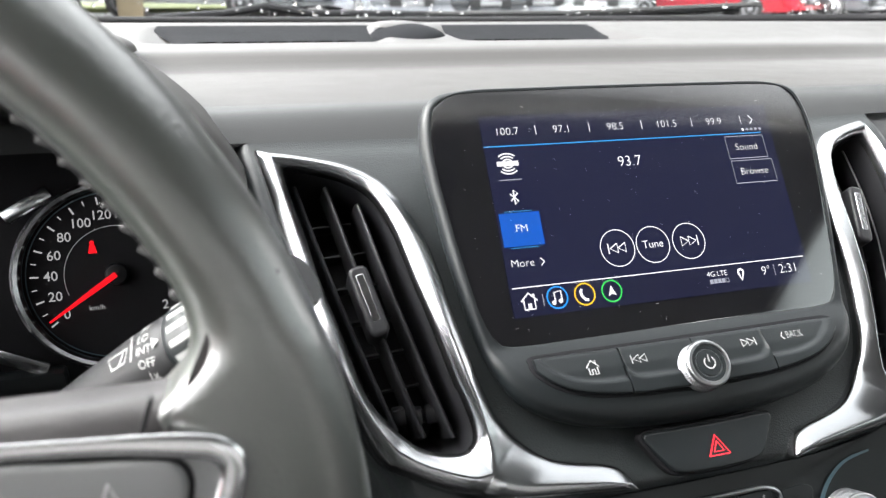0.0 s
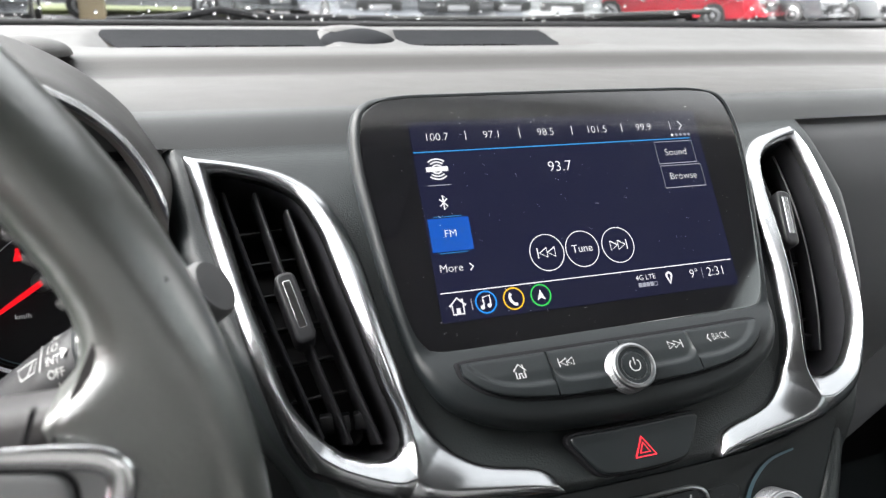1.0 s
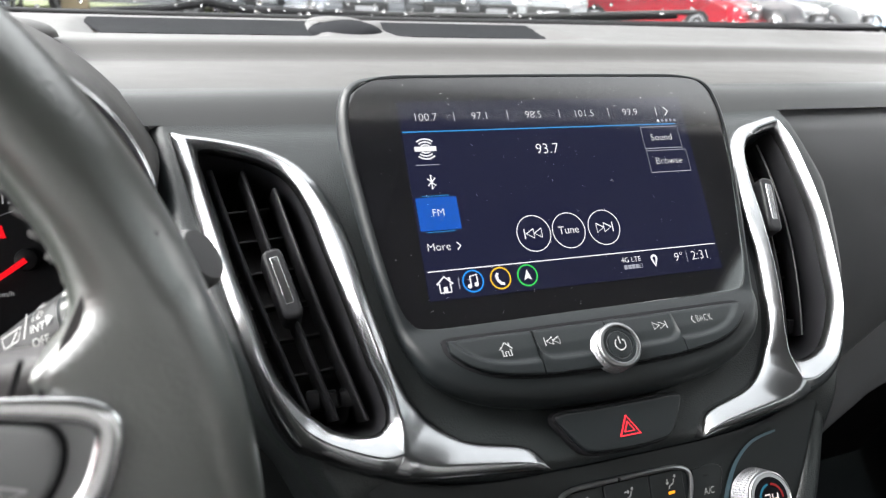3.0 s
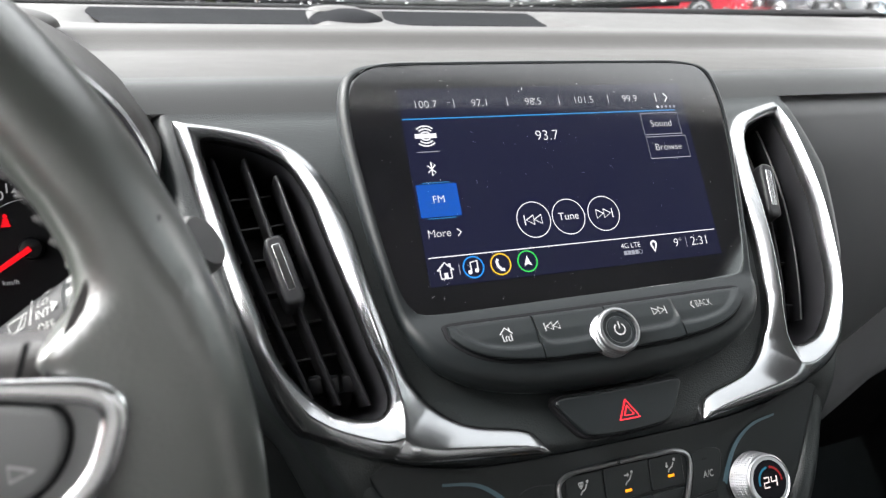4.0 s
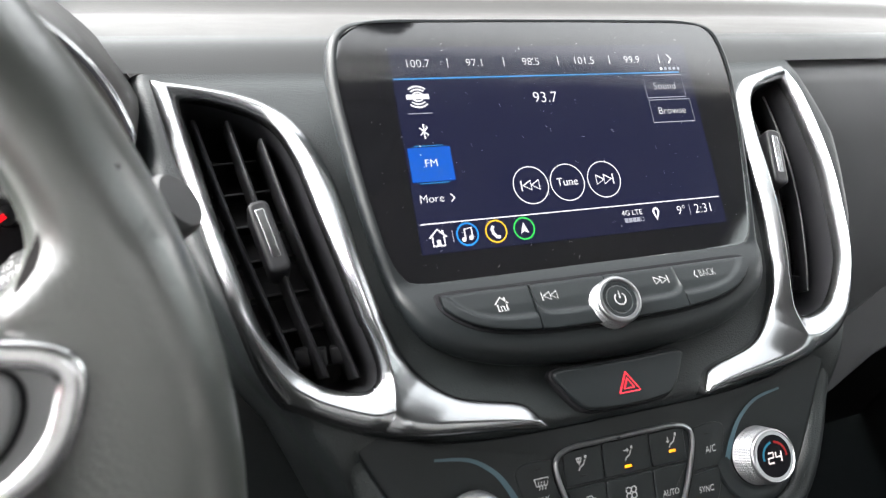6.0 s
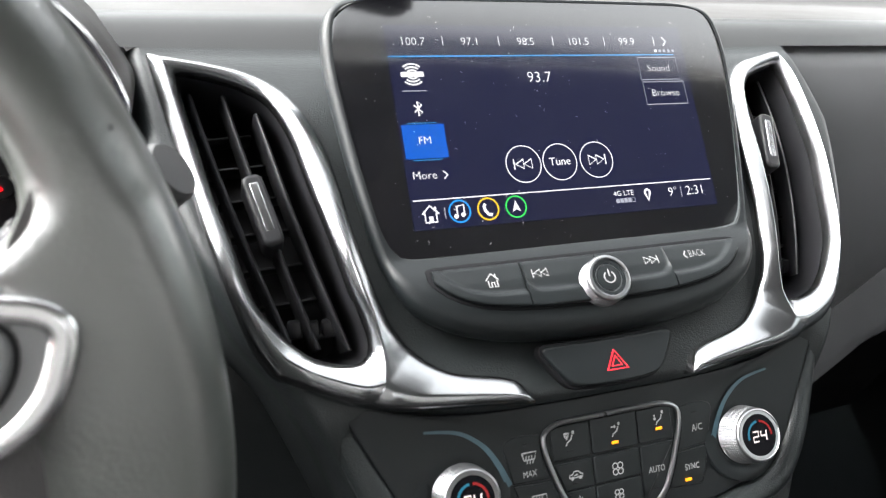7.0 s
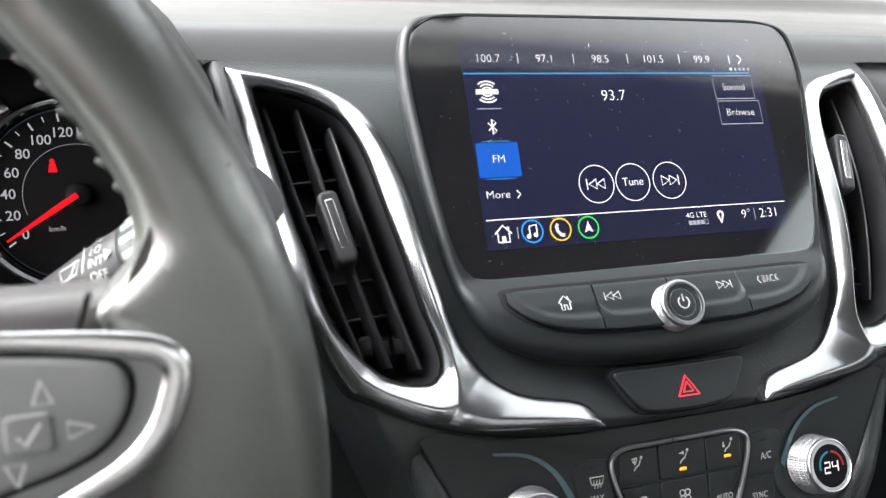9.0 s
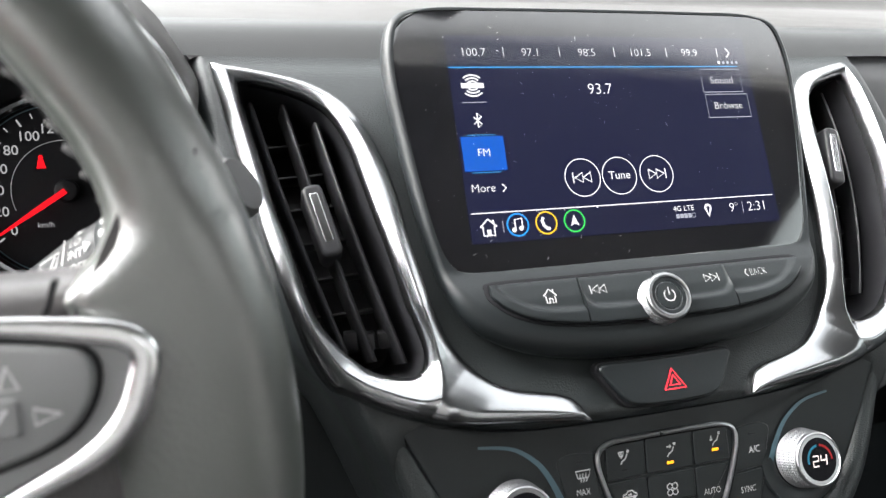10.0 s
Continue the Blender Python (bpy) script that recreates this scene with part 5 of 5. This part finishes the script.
for d, w, h in ((0.0, 0.0014, 0.006), (0.012, 0.0013, 0.006), (0.0368, 0.0005, 0.005)):
    rows.append([dirn * d + nrm * w + Vector((0, 0, h)), dirn * d + Vector((0, 0, h + 0.001)), dirn * d - nrm * w + Vector((0, 0, h)), dirn * d + Vector((0, 0, h - 0.001))])
rr = bridge(bm, rows)
bm.faces.new(rr[0])
bm.faces.new(rr[-1])
part("needle", bm, NEEDLE, gauge, "red needle", GF)
part("needle_hub", lathe([(0.0055, 0.001), (0.0055, 0.003), (0.0048, 0.005), (0.0035, 0.0056), (0.0005, 0.0057)], (0, 0, 0), (0, 0, 1), 32), DARK, gauge, fr=GF)
part("info_screen", plate(rounded(-0.115, -0.03, -0.062, 0.035, 0.003), lambda x, z: 0, 0.002, 0.0005), UI_BAR, cluster, "dark driver information screen", GF @ Matrix(((1, 0, 0, 0), (0, 0, 1, 0), (0, -1, 0, 0.002), (0, 0, 0, 1))))
part("lower_trim", block((0.09, 0.012, 0.010), pose(-0.07, -0.047, 0.006, 20), 0.003), PLASTIC, cluster, fr=GF)
part("light_trim", block((0.024, 0.007, 0.006), pose(-0.043, -0.037, 0.008, 0, 0, -25), 0.002), CHROME, cluster, fr=GF)
part("upper_trim", block((0.024, 0.007, 0.006), pose(-0.035, 0.036, 0.008, 0, 0, 30), 0.002), CHROME, cluster, fr=GF)

# hood over the cluster: an arch that leans away from the driver
hood = thing("instrument_hood", "dark grey moulded hood over the instruments with a bright edge", "instrument hood", (-0.36, 0.04, 0.04), W)


def arch(y0, half, zt, e, lean=0.12, n=110, x0=-0.36, zb=-0.10):
    """Points of an arch from the right foot over the top to the left foot; e sets how square it is."""
    out = []
    for k in range(n + 1):
        u = k / n
        a = math.pi * (u - 0.95 * math.sin(2 * math.pi * u) / (2 * math.pi))
        c, s_ = math.cos(a), math.sin(a)
        x = x0 + half * math.copysign(abs(c) ** e, c)
        z = zb + (zt - zb) * abs(s_) ** e
        x = min(x, x0 + 0.166 + 0.14 * smooth(-0.09, 0.09, z) * 0.2)
        out.append((x, y0 + lean * (z - zb), z))
    return out


bm = bmesh.new()
bridge(bm, [arch(*q) for q in ((0.10, 0.172, 0.052, 0.45, 0.0), (0.045, 0.177, 0.058, 0.45), (0.014, 0.1820, 0.0630, 0.45), (0.0075, 0.1850, 0.0660, 0.45), (0.0060, 0.1865, 0.0675, 0.45), (0.0075, 0.1885, 0.0695, 0.47), (0.012, 0.1915, 0.0735, 0.50),
                               (0.020, 0.1945, 0.0775, 0.55), (0.032, 0.197, 0.0815, 0.60), (0.046, 0.198, 0.0840, 0.64), (0.06, 0.198, 0.0850, 0.65), (0.08, 0.1955, 0.0830, 0.65),
                               (0.11, 0.185, 0.0750, 0.63), (0.16, 0.165, 0.058, 0.6), (0.22, 0.13, 0.03, 0.6))], closed=False)
part("shell", bm, PADTOP, hood, "dark grey moulded shell", W, 70)
# bright blade on the inner lip, widest half way up
lip = [p for p in zip(arch(0.0056, 0.1855, 0.0665, 0.45), arch(0.0050, 0.1885, 0.0705, 0.47), arch(0.0100, 0.1840, 0.0652, 0.45)) if p[0][2] > -0.06]
bm = bmesh.new()
m_ = len(lip)
rings = []
for i, (p, q, r) in enumerate(lip):
    w = 0.25 + 0.75 * math.sin(math.pi * min(1.0, i / (0.42 * m_)) * 0.5) if i < 0.5 * m_ else 0.9
    p, q, r = Vector(p), Vector(q), Vector(r)
    rings.append([r, p + Vector((0, -0.0012, 0)), p + (q - p) * 0.5 * w + Vector((0, -0.0018, 0)), p + (q - p) * w + Vector((0, -0.0006, 0)), p + (q - p) * w + Vector((0, 0.004, 0))])
bridge(bm, rings, closed=False)
part("bright_edge", bm, BRIGHTTRIM, hood, "thin bright edge", W, 50)
bm = bmesh.new()
rings = []
for k in range(7):
    a = k / 6 * math.pi / 2
    rings.append([(-0.262 + 0.03 * math.cos(a) * math.cos(b), 0.26 + 0.03 * math.cos(a) * math.sin(b), 0.045 + 0.012 * math.sin(a)) for b in (2 * math.pi * j / 24 for j in range(24))])
bridge(bm, rings)
part("light_sensor", bm, PADTOP, dashboard, "rounded moulding on the dash top", W)

# ---- car shell ----
shell = thing("car_body", "car cabin shell with headliner, pillars and door trims", "car body", (0, -0.8, -0.6), W, kind="structure")


def sheet(name, rings, mat, label="", thick=0.03, parent=None):
    bm = bmesh.new()
    bridge(bm, rings, closed=False)
    ob = part(name, bm, mat, parent or shell, label, W)
    mod = ob.modifiers.new("thickness", "SOLIDIFY")
    mod.thickness, mod.offset = thick, 0
    return ob


sheet("headliner", [[(x, y - b * x * x, z - 0.046 * x * x) for x in (-0.69, -0.5, -0.3, -0.1, 0.1, 0.3, 0.5, 0.655)] for y, z, b in ((-0.208, 0.437, 0.13), (-0.35, 0.46, 0), (-0.95, 0.475, 0), (-1.6, 0.46, 0), (-2.3, 0.42, 0))], HEADLINER, "grey headliner cloth")
sheet("overhead_console", [[(x, y, z) for x in (-0.07, 0.07)] for y, z in ((-0.24, 0.43), (-0.26, 0.415), (-0.38, 0.445))], GREYPLASTIC, "grey overhead console", 0.01)
for s, edge, thick in ((-1, ((0.66, 0.0), (0.685, -0.028), (0.70, -0.07)), 0.03), (1, ((0.655, 0.006), (0.662, 0.001), (0.668, -0.006)), 0.006)):
    sheet("roof_side", [[(s * x, y, z + d) for x, d in edge] for y, z in ((-0.26, 0.41), (-0.36, 0.43), (-0.94, 0.44), (-2.3, 0.39))], HEADLINER, thick=thick)
    sheet("a_pillar", [[(s * x, y, z), (s * (x + 0.05), y - 0.05, z - 0.02)] for x, y, z in ((0.69, -0.25, 0.405), (0.73, 0.12, 0.245), (0.80, 0.48, 0.045))], HEADLINER, "pale grey windscreen pillar")
    sheet("b_pillar", [[(s * 0.69, -0.75, z), (s * 0.70, -0.87, z)] for z in (0.40, 0.1, -0.6)], HEADLINER)
    sheet("c_pillar", [[(s * 0.69, -1.7, z), (s * 0.66, -2.3, z)] for z in (0.40, 0.1, -0.6)], HEADLINER)
    # no pane on the driver's side and a lower sill, to let more light in
    top = -0.02 if s > 0 else -0.06
    sheet("door_trim", [[(s * 0.72, y, z) for y in (0.85, 0.2, -0.9, -2.3)] for z in (top, -0.3, -0.8)], PLASTIC, "black door trim")
# added pane, out of view, that weakens the light from the right
sheet("side_window", [[(0.715 - 0.045 * k / 4, y, -0.02 + 0.46 * k / 4) for y in (-0.15, -0.75)] for k in range(5)], SIDEPANE, "unseen side window, tinted grey to dim the light from the right", 0.004)
sheet("tailgate", [[(x, -2.3, z) for x in (-0.7, 0, 0.7)] for z in (0.0, -0.4, -0.8)], PLASTIC)
sheet("floor_carpet", [[(x, y, -0.75) for x in (-0.74, 0.74)] for y in (1.0, -2.3)], CARPET)
sheet("bulkhead", [[(x, 0.82, z) for x in (-0.78, 0.78)] for z in (0.02, -0.75)], DARK)
sheet("frit_band", [[(x, y - 0.16 * x * x / 0.36, z + 0.012 * x * x / 0.36) for x in [-0.78 + 0.06 * k for k in range(27)]] for y, z in ((0.772, 0.0290), (0.79, 0.0335), (0.80, 0.0260))], DARK, "black glass edge", 0.004)


# unseen seats: pale backs reflect in the wheel, black cushions darken the knee panel
def seat(x):
    st = thing("car_seat", "unseen car seat, back made pale to reflect light, cushion made black", "car seat", (x, -0.65, -0.6), W, group="front seats")
    part("cushion", block((0.5, 0.52, 0.16), pose(x, -0.62, -0.36, 6), 0.05, segs=4), CARPET, st, fr=W)
    part("backrest", block((0.5, 0.14, 0.64), pose(x, -0.98, 0.0, -16), 0.05, segs=4), SEATCLOTH, st, fr=W)
    part("headrest", block((0.27, 0.1, 0.18), pose(x, -1.1, 0.37, -10), 0.04, segs=4), SEATCLOTH, st, fr=W)


seat(0.37)
seat(-0.37)

mirror = thing("rear_view_mirror", "black rear-view mirror hanging from the windscreen", "mirror", (0, -0.06, 0.36), W)
part("housing", block((0.24, 0.03, 0.07), pose(-0.075, -0.085, 0.35, 20, 0, -12), 0.02, segs=4), PLASTIC, mirror, fr=W)
part("stem", tube([(0, -0.06, 0.36), (0, -0.03, 0.385), (0, -0.01, 0.40)], 0.012, 10), PLASTIC, mirror, fr=W)

# ---- windscreen with drops ----
pane = thing("windscreen", "clear windscreen speckled with rain drops", "windscreen", (0, 0.78, 0.06), W, kind="structure")
bm = bmesh.new()
n = 16
bridge(bm, [[(-0.7 + 1.4 * k / n, 0.79 - 1.0 * f - 0.2 * (2 * k / n - 1) ** 2 * (1 - 0.6 * f), 0.030 + 0.016 * (2 * k / n - 1) ** 2 + 0.396 * f) for k in range(n + 1)] for f in (0, 0.25, 0.5, 0.75, 1.0)], closed=False)
gl = part("pane", bm, PANE, pane, fr=W)
mod = gl.modifiers.new("thickness", "SOLIDIFY")
mod.thickness = 0.004
gl.visible_shadow = False
bm = bmesh.new()
rnd = random.Random(4)
for k in range(520):
    x = rnd.uniform(-0.4, 0.68)
    f = rnd.uniform(0.0, 0.28)
    kx = (x + 0.7) / 1.4
    c = Vector((x, 0.797 - 1.0 * f - 0.2 * (2 * kx - 1) ** 2 * (1 - 0.6 * f), 0.034 + 0.016 * (2 * kx - 1) ** 2 + 0.396 * f))
    r = rnd.choice((0.0008, 0.0012, 0.0016, 0.0024, 0.003)) * rnd.uniform(0.7, 1.2)
    bmesh.ops.create_icosphere(bm, subdivisions=1, radius=r, matrix=Matrix.Translation(c))
drops = part("rain_drops", bm, GLASS, None, fr=W)
drops.visible_shadow = False
tagged(drops, "small clear rain drops on the windscreen", "rain drops", kind="stuff")
wiper = thing("windscreen_wiper", "black wiper lying at the foot of the windscreen", "wiper", (-0.1, 0.83, 0.05), W)
part("arm", tube([(-0.25, 0.85, 0.030), (-0.16, 0.85, 0.036), (-0.10, 0.85, 0.046), (-0.04, 0.85, 0.036), (0.35, 0.82, 0.034), (0.6, 0.72, 0.052)], 0.006, 8), DARK, wiper, fr=W)
part("blade", tube([(0.1, 0.84, 0.036), (0.35, 0.80, 0.040), (0.62, 0.70, 0.058)], 0.004, 6), RUBBER, wiper, fr=W)

# ---- car park outside ----
bm = bmesh.new()
bridge(bm, [[(x, y, 0) for x in (-800, -60, -20, 0, 20, 60, 800)] for y in (-800, -60, 0, 30, 60, 800)], closed=False)
ground = part("ground", bm, ASPHALT, None, fr=Matrix.Identity(4))
tagged(ground, "damp grey asphalt car park", "ground", kind="structure")
bm = bmesh.new()
for x, y, w, d in ((-8, 22.5, 20, 3.0), (10.9, 20.5, 3.2, 5.0), (-7.0, -4.0, 4.0, 16.0)):
    block((w, d, 0.14), pose(x, y, 0.07), 0.03, bm)
tagged(part("grass_strip", bm, GRASS, None, fr=Matrix.Identity(4)), "strip of yellow-green grass behind a kerb", "grass", kind="stuff")


def paint(name, c):
    return material(name, c, 0.25, vary=0.03, coat=0.6, spec=0.5)


PAINTS = {"white": paint("white car paint", (0.20, 0.207, 0.212)), "silver": paint("silver car paint", (0.12, 0.126, 0.138)), "grey": paint("grey car paint", (0.05, 0.053, 0.056)),
          "dark": paint("dark car paint", (0.022, 0.024, 0.027)), "red": paint("red car paint", (0.30, 0.012, 0.022)), "blue": paint("pale blue car paint", (0.25, 0.32, 0.38)), "orange": paint("orange car paint", (0.5, 0.22, 0.05))}
TRIMBLACK = material("black car trim", (0.02, 0.02, 0.02), 0.6)


def parked_car(x, y, turn, colour, tall=1.0, length=4.4, label=""):
    """A parked car, nose towards -y before it is turned."""
    m = pose(x, y, 0, 0, 0, turn)
    c = thing("parked_car", label or f"parked {colour} car on the asphalt", "car", (0, 0, 0), m, group="parked cars")
    L, hw = length / 2, 0.9
    body = [(-L, 0.45), (-L + 0.04, 0.62), (-L + 0.18, 0.78), (-L + 0.95, 0.96), (L - 0.55, 1.02), (L - 0.08, 0.95), (L, 0.6), (L - 0.05, 0.35), (-L + 0.08, 0.28)]
    prof = spline([(a, b * (1 + (tall - 1) * 0.6)) for a, b in body], 5)
    bm = bmesh.new()
    rows = bridge(bm, [[(s * hw * w, p[0] * (1 - 0.02 * abs(s)), p[1] * (1 if abs(s) < 1 else 0.97) + (0.01 if abs(s) == 1 else 0)) for p in prof] for s, w in ((-1, 1.0), (-0.94, 1.0), (-0.5, 1), (0, 1), (0.5, 1), (0.94, 1.0), (1, 1.0))])
    bm.faces.new(rows[0])
    bm.faces.new(rows[-1])
    part("body", bm, PAINTS[colour], c, "", m)
    cab = [(-L + 0.85, 0.93), (-L + 1.55, 1.40 * tall), (-L + 1.9, 1.47 * tall), (L - 1.0, 1.46 * tall), (L - 0.35, 1.35 * tall), (L - 0.12, 0.98)]
    bm = bmesh.new()
    rows = bridge(bm, [[(s * hw * (0.97 - 0.22 * max(0, (z - 0.95) / 0.5) * abs(s)), yy, z) for yy, z in cab] for s in (-1, -0.5, 0, 0.5, 1)], closed=False)
    bm.faces.new([r[0] for r in rows] + [r[-1] for r in rows[::-1]])
    bm.faces.new(rows[0])
    bm.faces.new(rows[-1])
    part("windows", bm, CARGLASS, c, "dark car glass", m)
    part("roof", block((1.28, L * 2 - 2.75, 0.05), pose(0, 0.42, 1.475 * tall), 0.02), PAINTS[colour], c, "", m)
    for sx in (-1, 1):
        part("headlight", block((0.36, 0.12, 0.14), pose(sx * 0.64, -L + 0.10, 0.70, 0, 0, sx * 14), 0.04), LAMPLENS, c, "clear headlight", m)
        for yy in (-L + 0.85, L - 0.85):
            t = part("wheel", lathe([(0.2, -0.1), (0.31, -0.105), (0.335, -0.07), (0.335, 0.07), (0.31, 0.105), (0.2, 0.1)], (sx * 0.82, yy, 0.335), (1, 0, 0), 28), RUBBER, c, "black tyre", m)
            part("rim", lathe([(0.21, 0.0), (0.21, 0.10), (0.19, 0.108), (0.08, 0.09), (0.05, 0.112), (0.005, 0.115)], (sx * 0.82, yy, 0.335), (sx, 0, 0), 20), KNURL, t, "alloy rim", m)
    part("grille", block((1.0, 0.06, 0.26), pose(0, -L + 0.0, 0.52), 0.03), TRIMBLACK, c, "", m)
    part("bumper", block((1.72, 0.12, 0.16), pose(0, -L + 0.06, 0.34), 0.05), TRIMBLACK, c, "", m)
    part("number_plate", block((0.5, 0.02, 0.11), pose(0, -L - 0.04, 0.5), 0.005), LAMPLENS, c, "", m)
    return c


for x, y, turn, colour, tall in ((-3.6, 17.5, 5, "dark", 1.1), (-0.6, 20.0, 88, "white", 1.15), (2.0, 20.5, 10, "grey", 1.0), (1.2, 27.0, 80, "orange", 1.4), (3.8, 17.6, 6, "silver", 1.08), (5.7, 17.8, 4, "dark", 1.0),
                                 (7.6, 18.2, -8, "silver", 1.0), (9.35, 17.6, -25, "white", 1.1), (12.6, 18.0, 66, "red", 1.0), (15.2, 19.5, 30, "red", 1.0), (17.5, 19.2, 20, "dark", 1.05), (19.8, 19.5, 25, "grey", 1.05), (22.6, 20.2, 20, "blue", 1.05), (-3.6, -2.6, 182, "red", 1.0)):
    parked_car(x, y, turn, colour, tall)
# bare woods behind the car park: many small twig clumps with an uneven top
rnd = random.Random(21)
WOODS = material("bare woods", (0.055, 0.052, 0.045), 0.95, vary=0.5, vscale=0.3)
bm = bmesh.new()
for k in range(5200):
    x = rnd.uniform(-75, 95)
    top = 5.6 + 1.6 * math.sin(x * 0.21) + 0.9 * math.sin(x * 0.63 + 1.0) + 0.5 * math.sin(x * 1.9)
    p = Vector((x, rnd.uniform(46, 54), top * rnd.random() ** 0.8))
    r = rnd.uniform(0.25, 0.7)
    m = Matrix.Translation(p) @ Euler((rnd.uniform(0, 3), rnd.uniform(0, 3), rnd.uniform(0, 3))).to_matrix().to_4x4()
    bm.faces.new([bm.verts.new(m @ Vector(q)) for q in ((-r, -r * 0.4, 0), (r * 0.7, -r * 0.5, 0.1), (r, r * 0.4, 0), (-r * 0.5, r * 0.6, -0.1))])
tagged(part("far_woods", bm, WOODS, None, fr=Matrix.Identity(4)), "grey-brown belt of bare woods beyond the car park", "woods", kind="stuff")
post = thing("sign_post", "beige square post standing at the kerb", "post", (-1.75, 19.0, 0), Matrix.Identity(4))
part("shaft", block((0.55, 0.4, 3.2), pose(-1.75, 19.0, 1.6), 0.04), material("beige post paint", (0.3, 0.24, 0.15), 0.7), post, fr=Matrix.Identity(4))
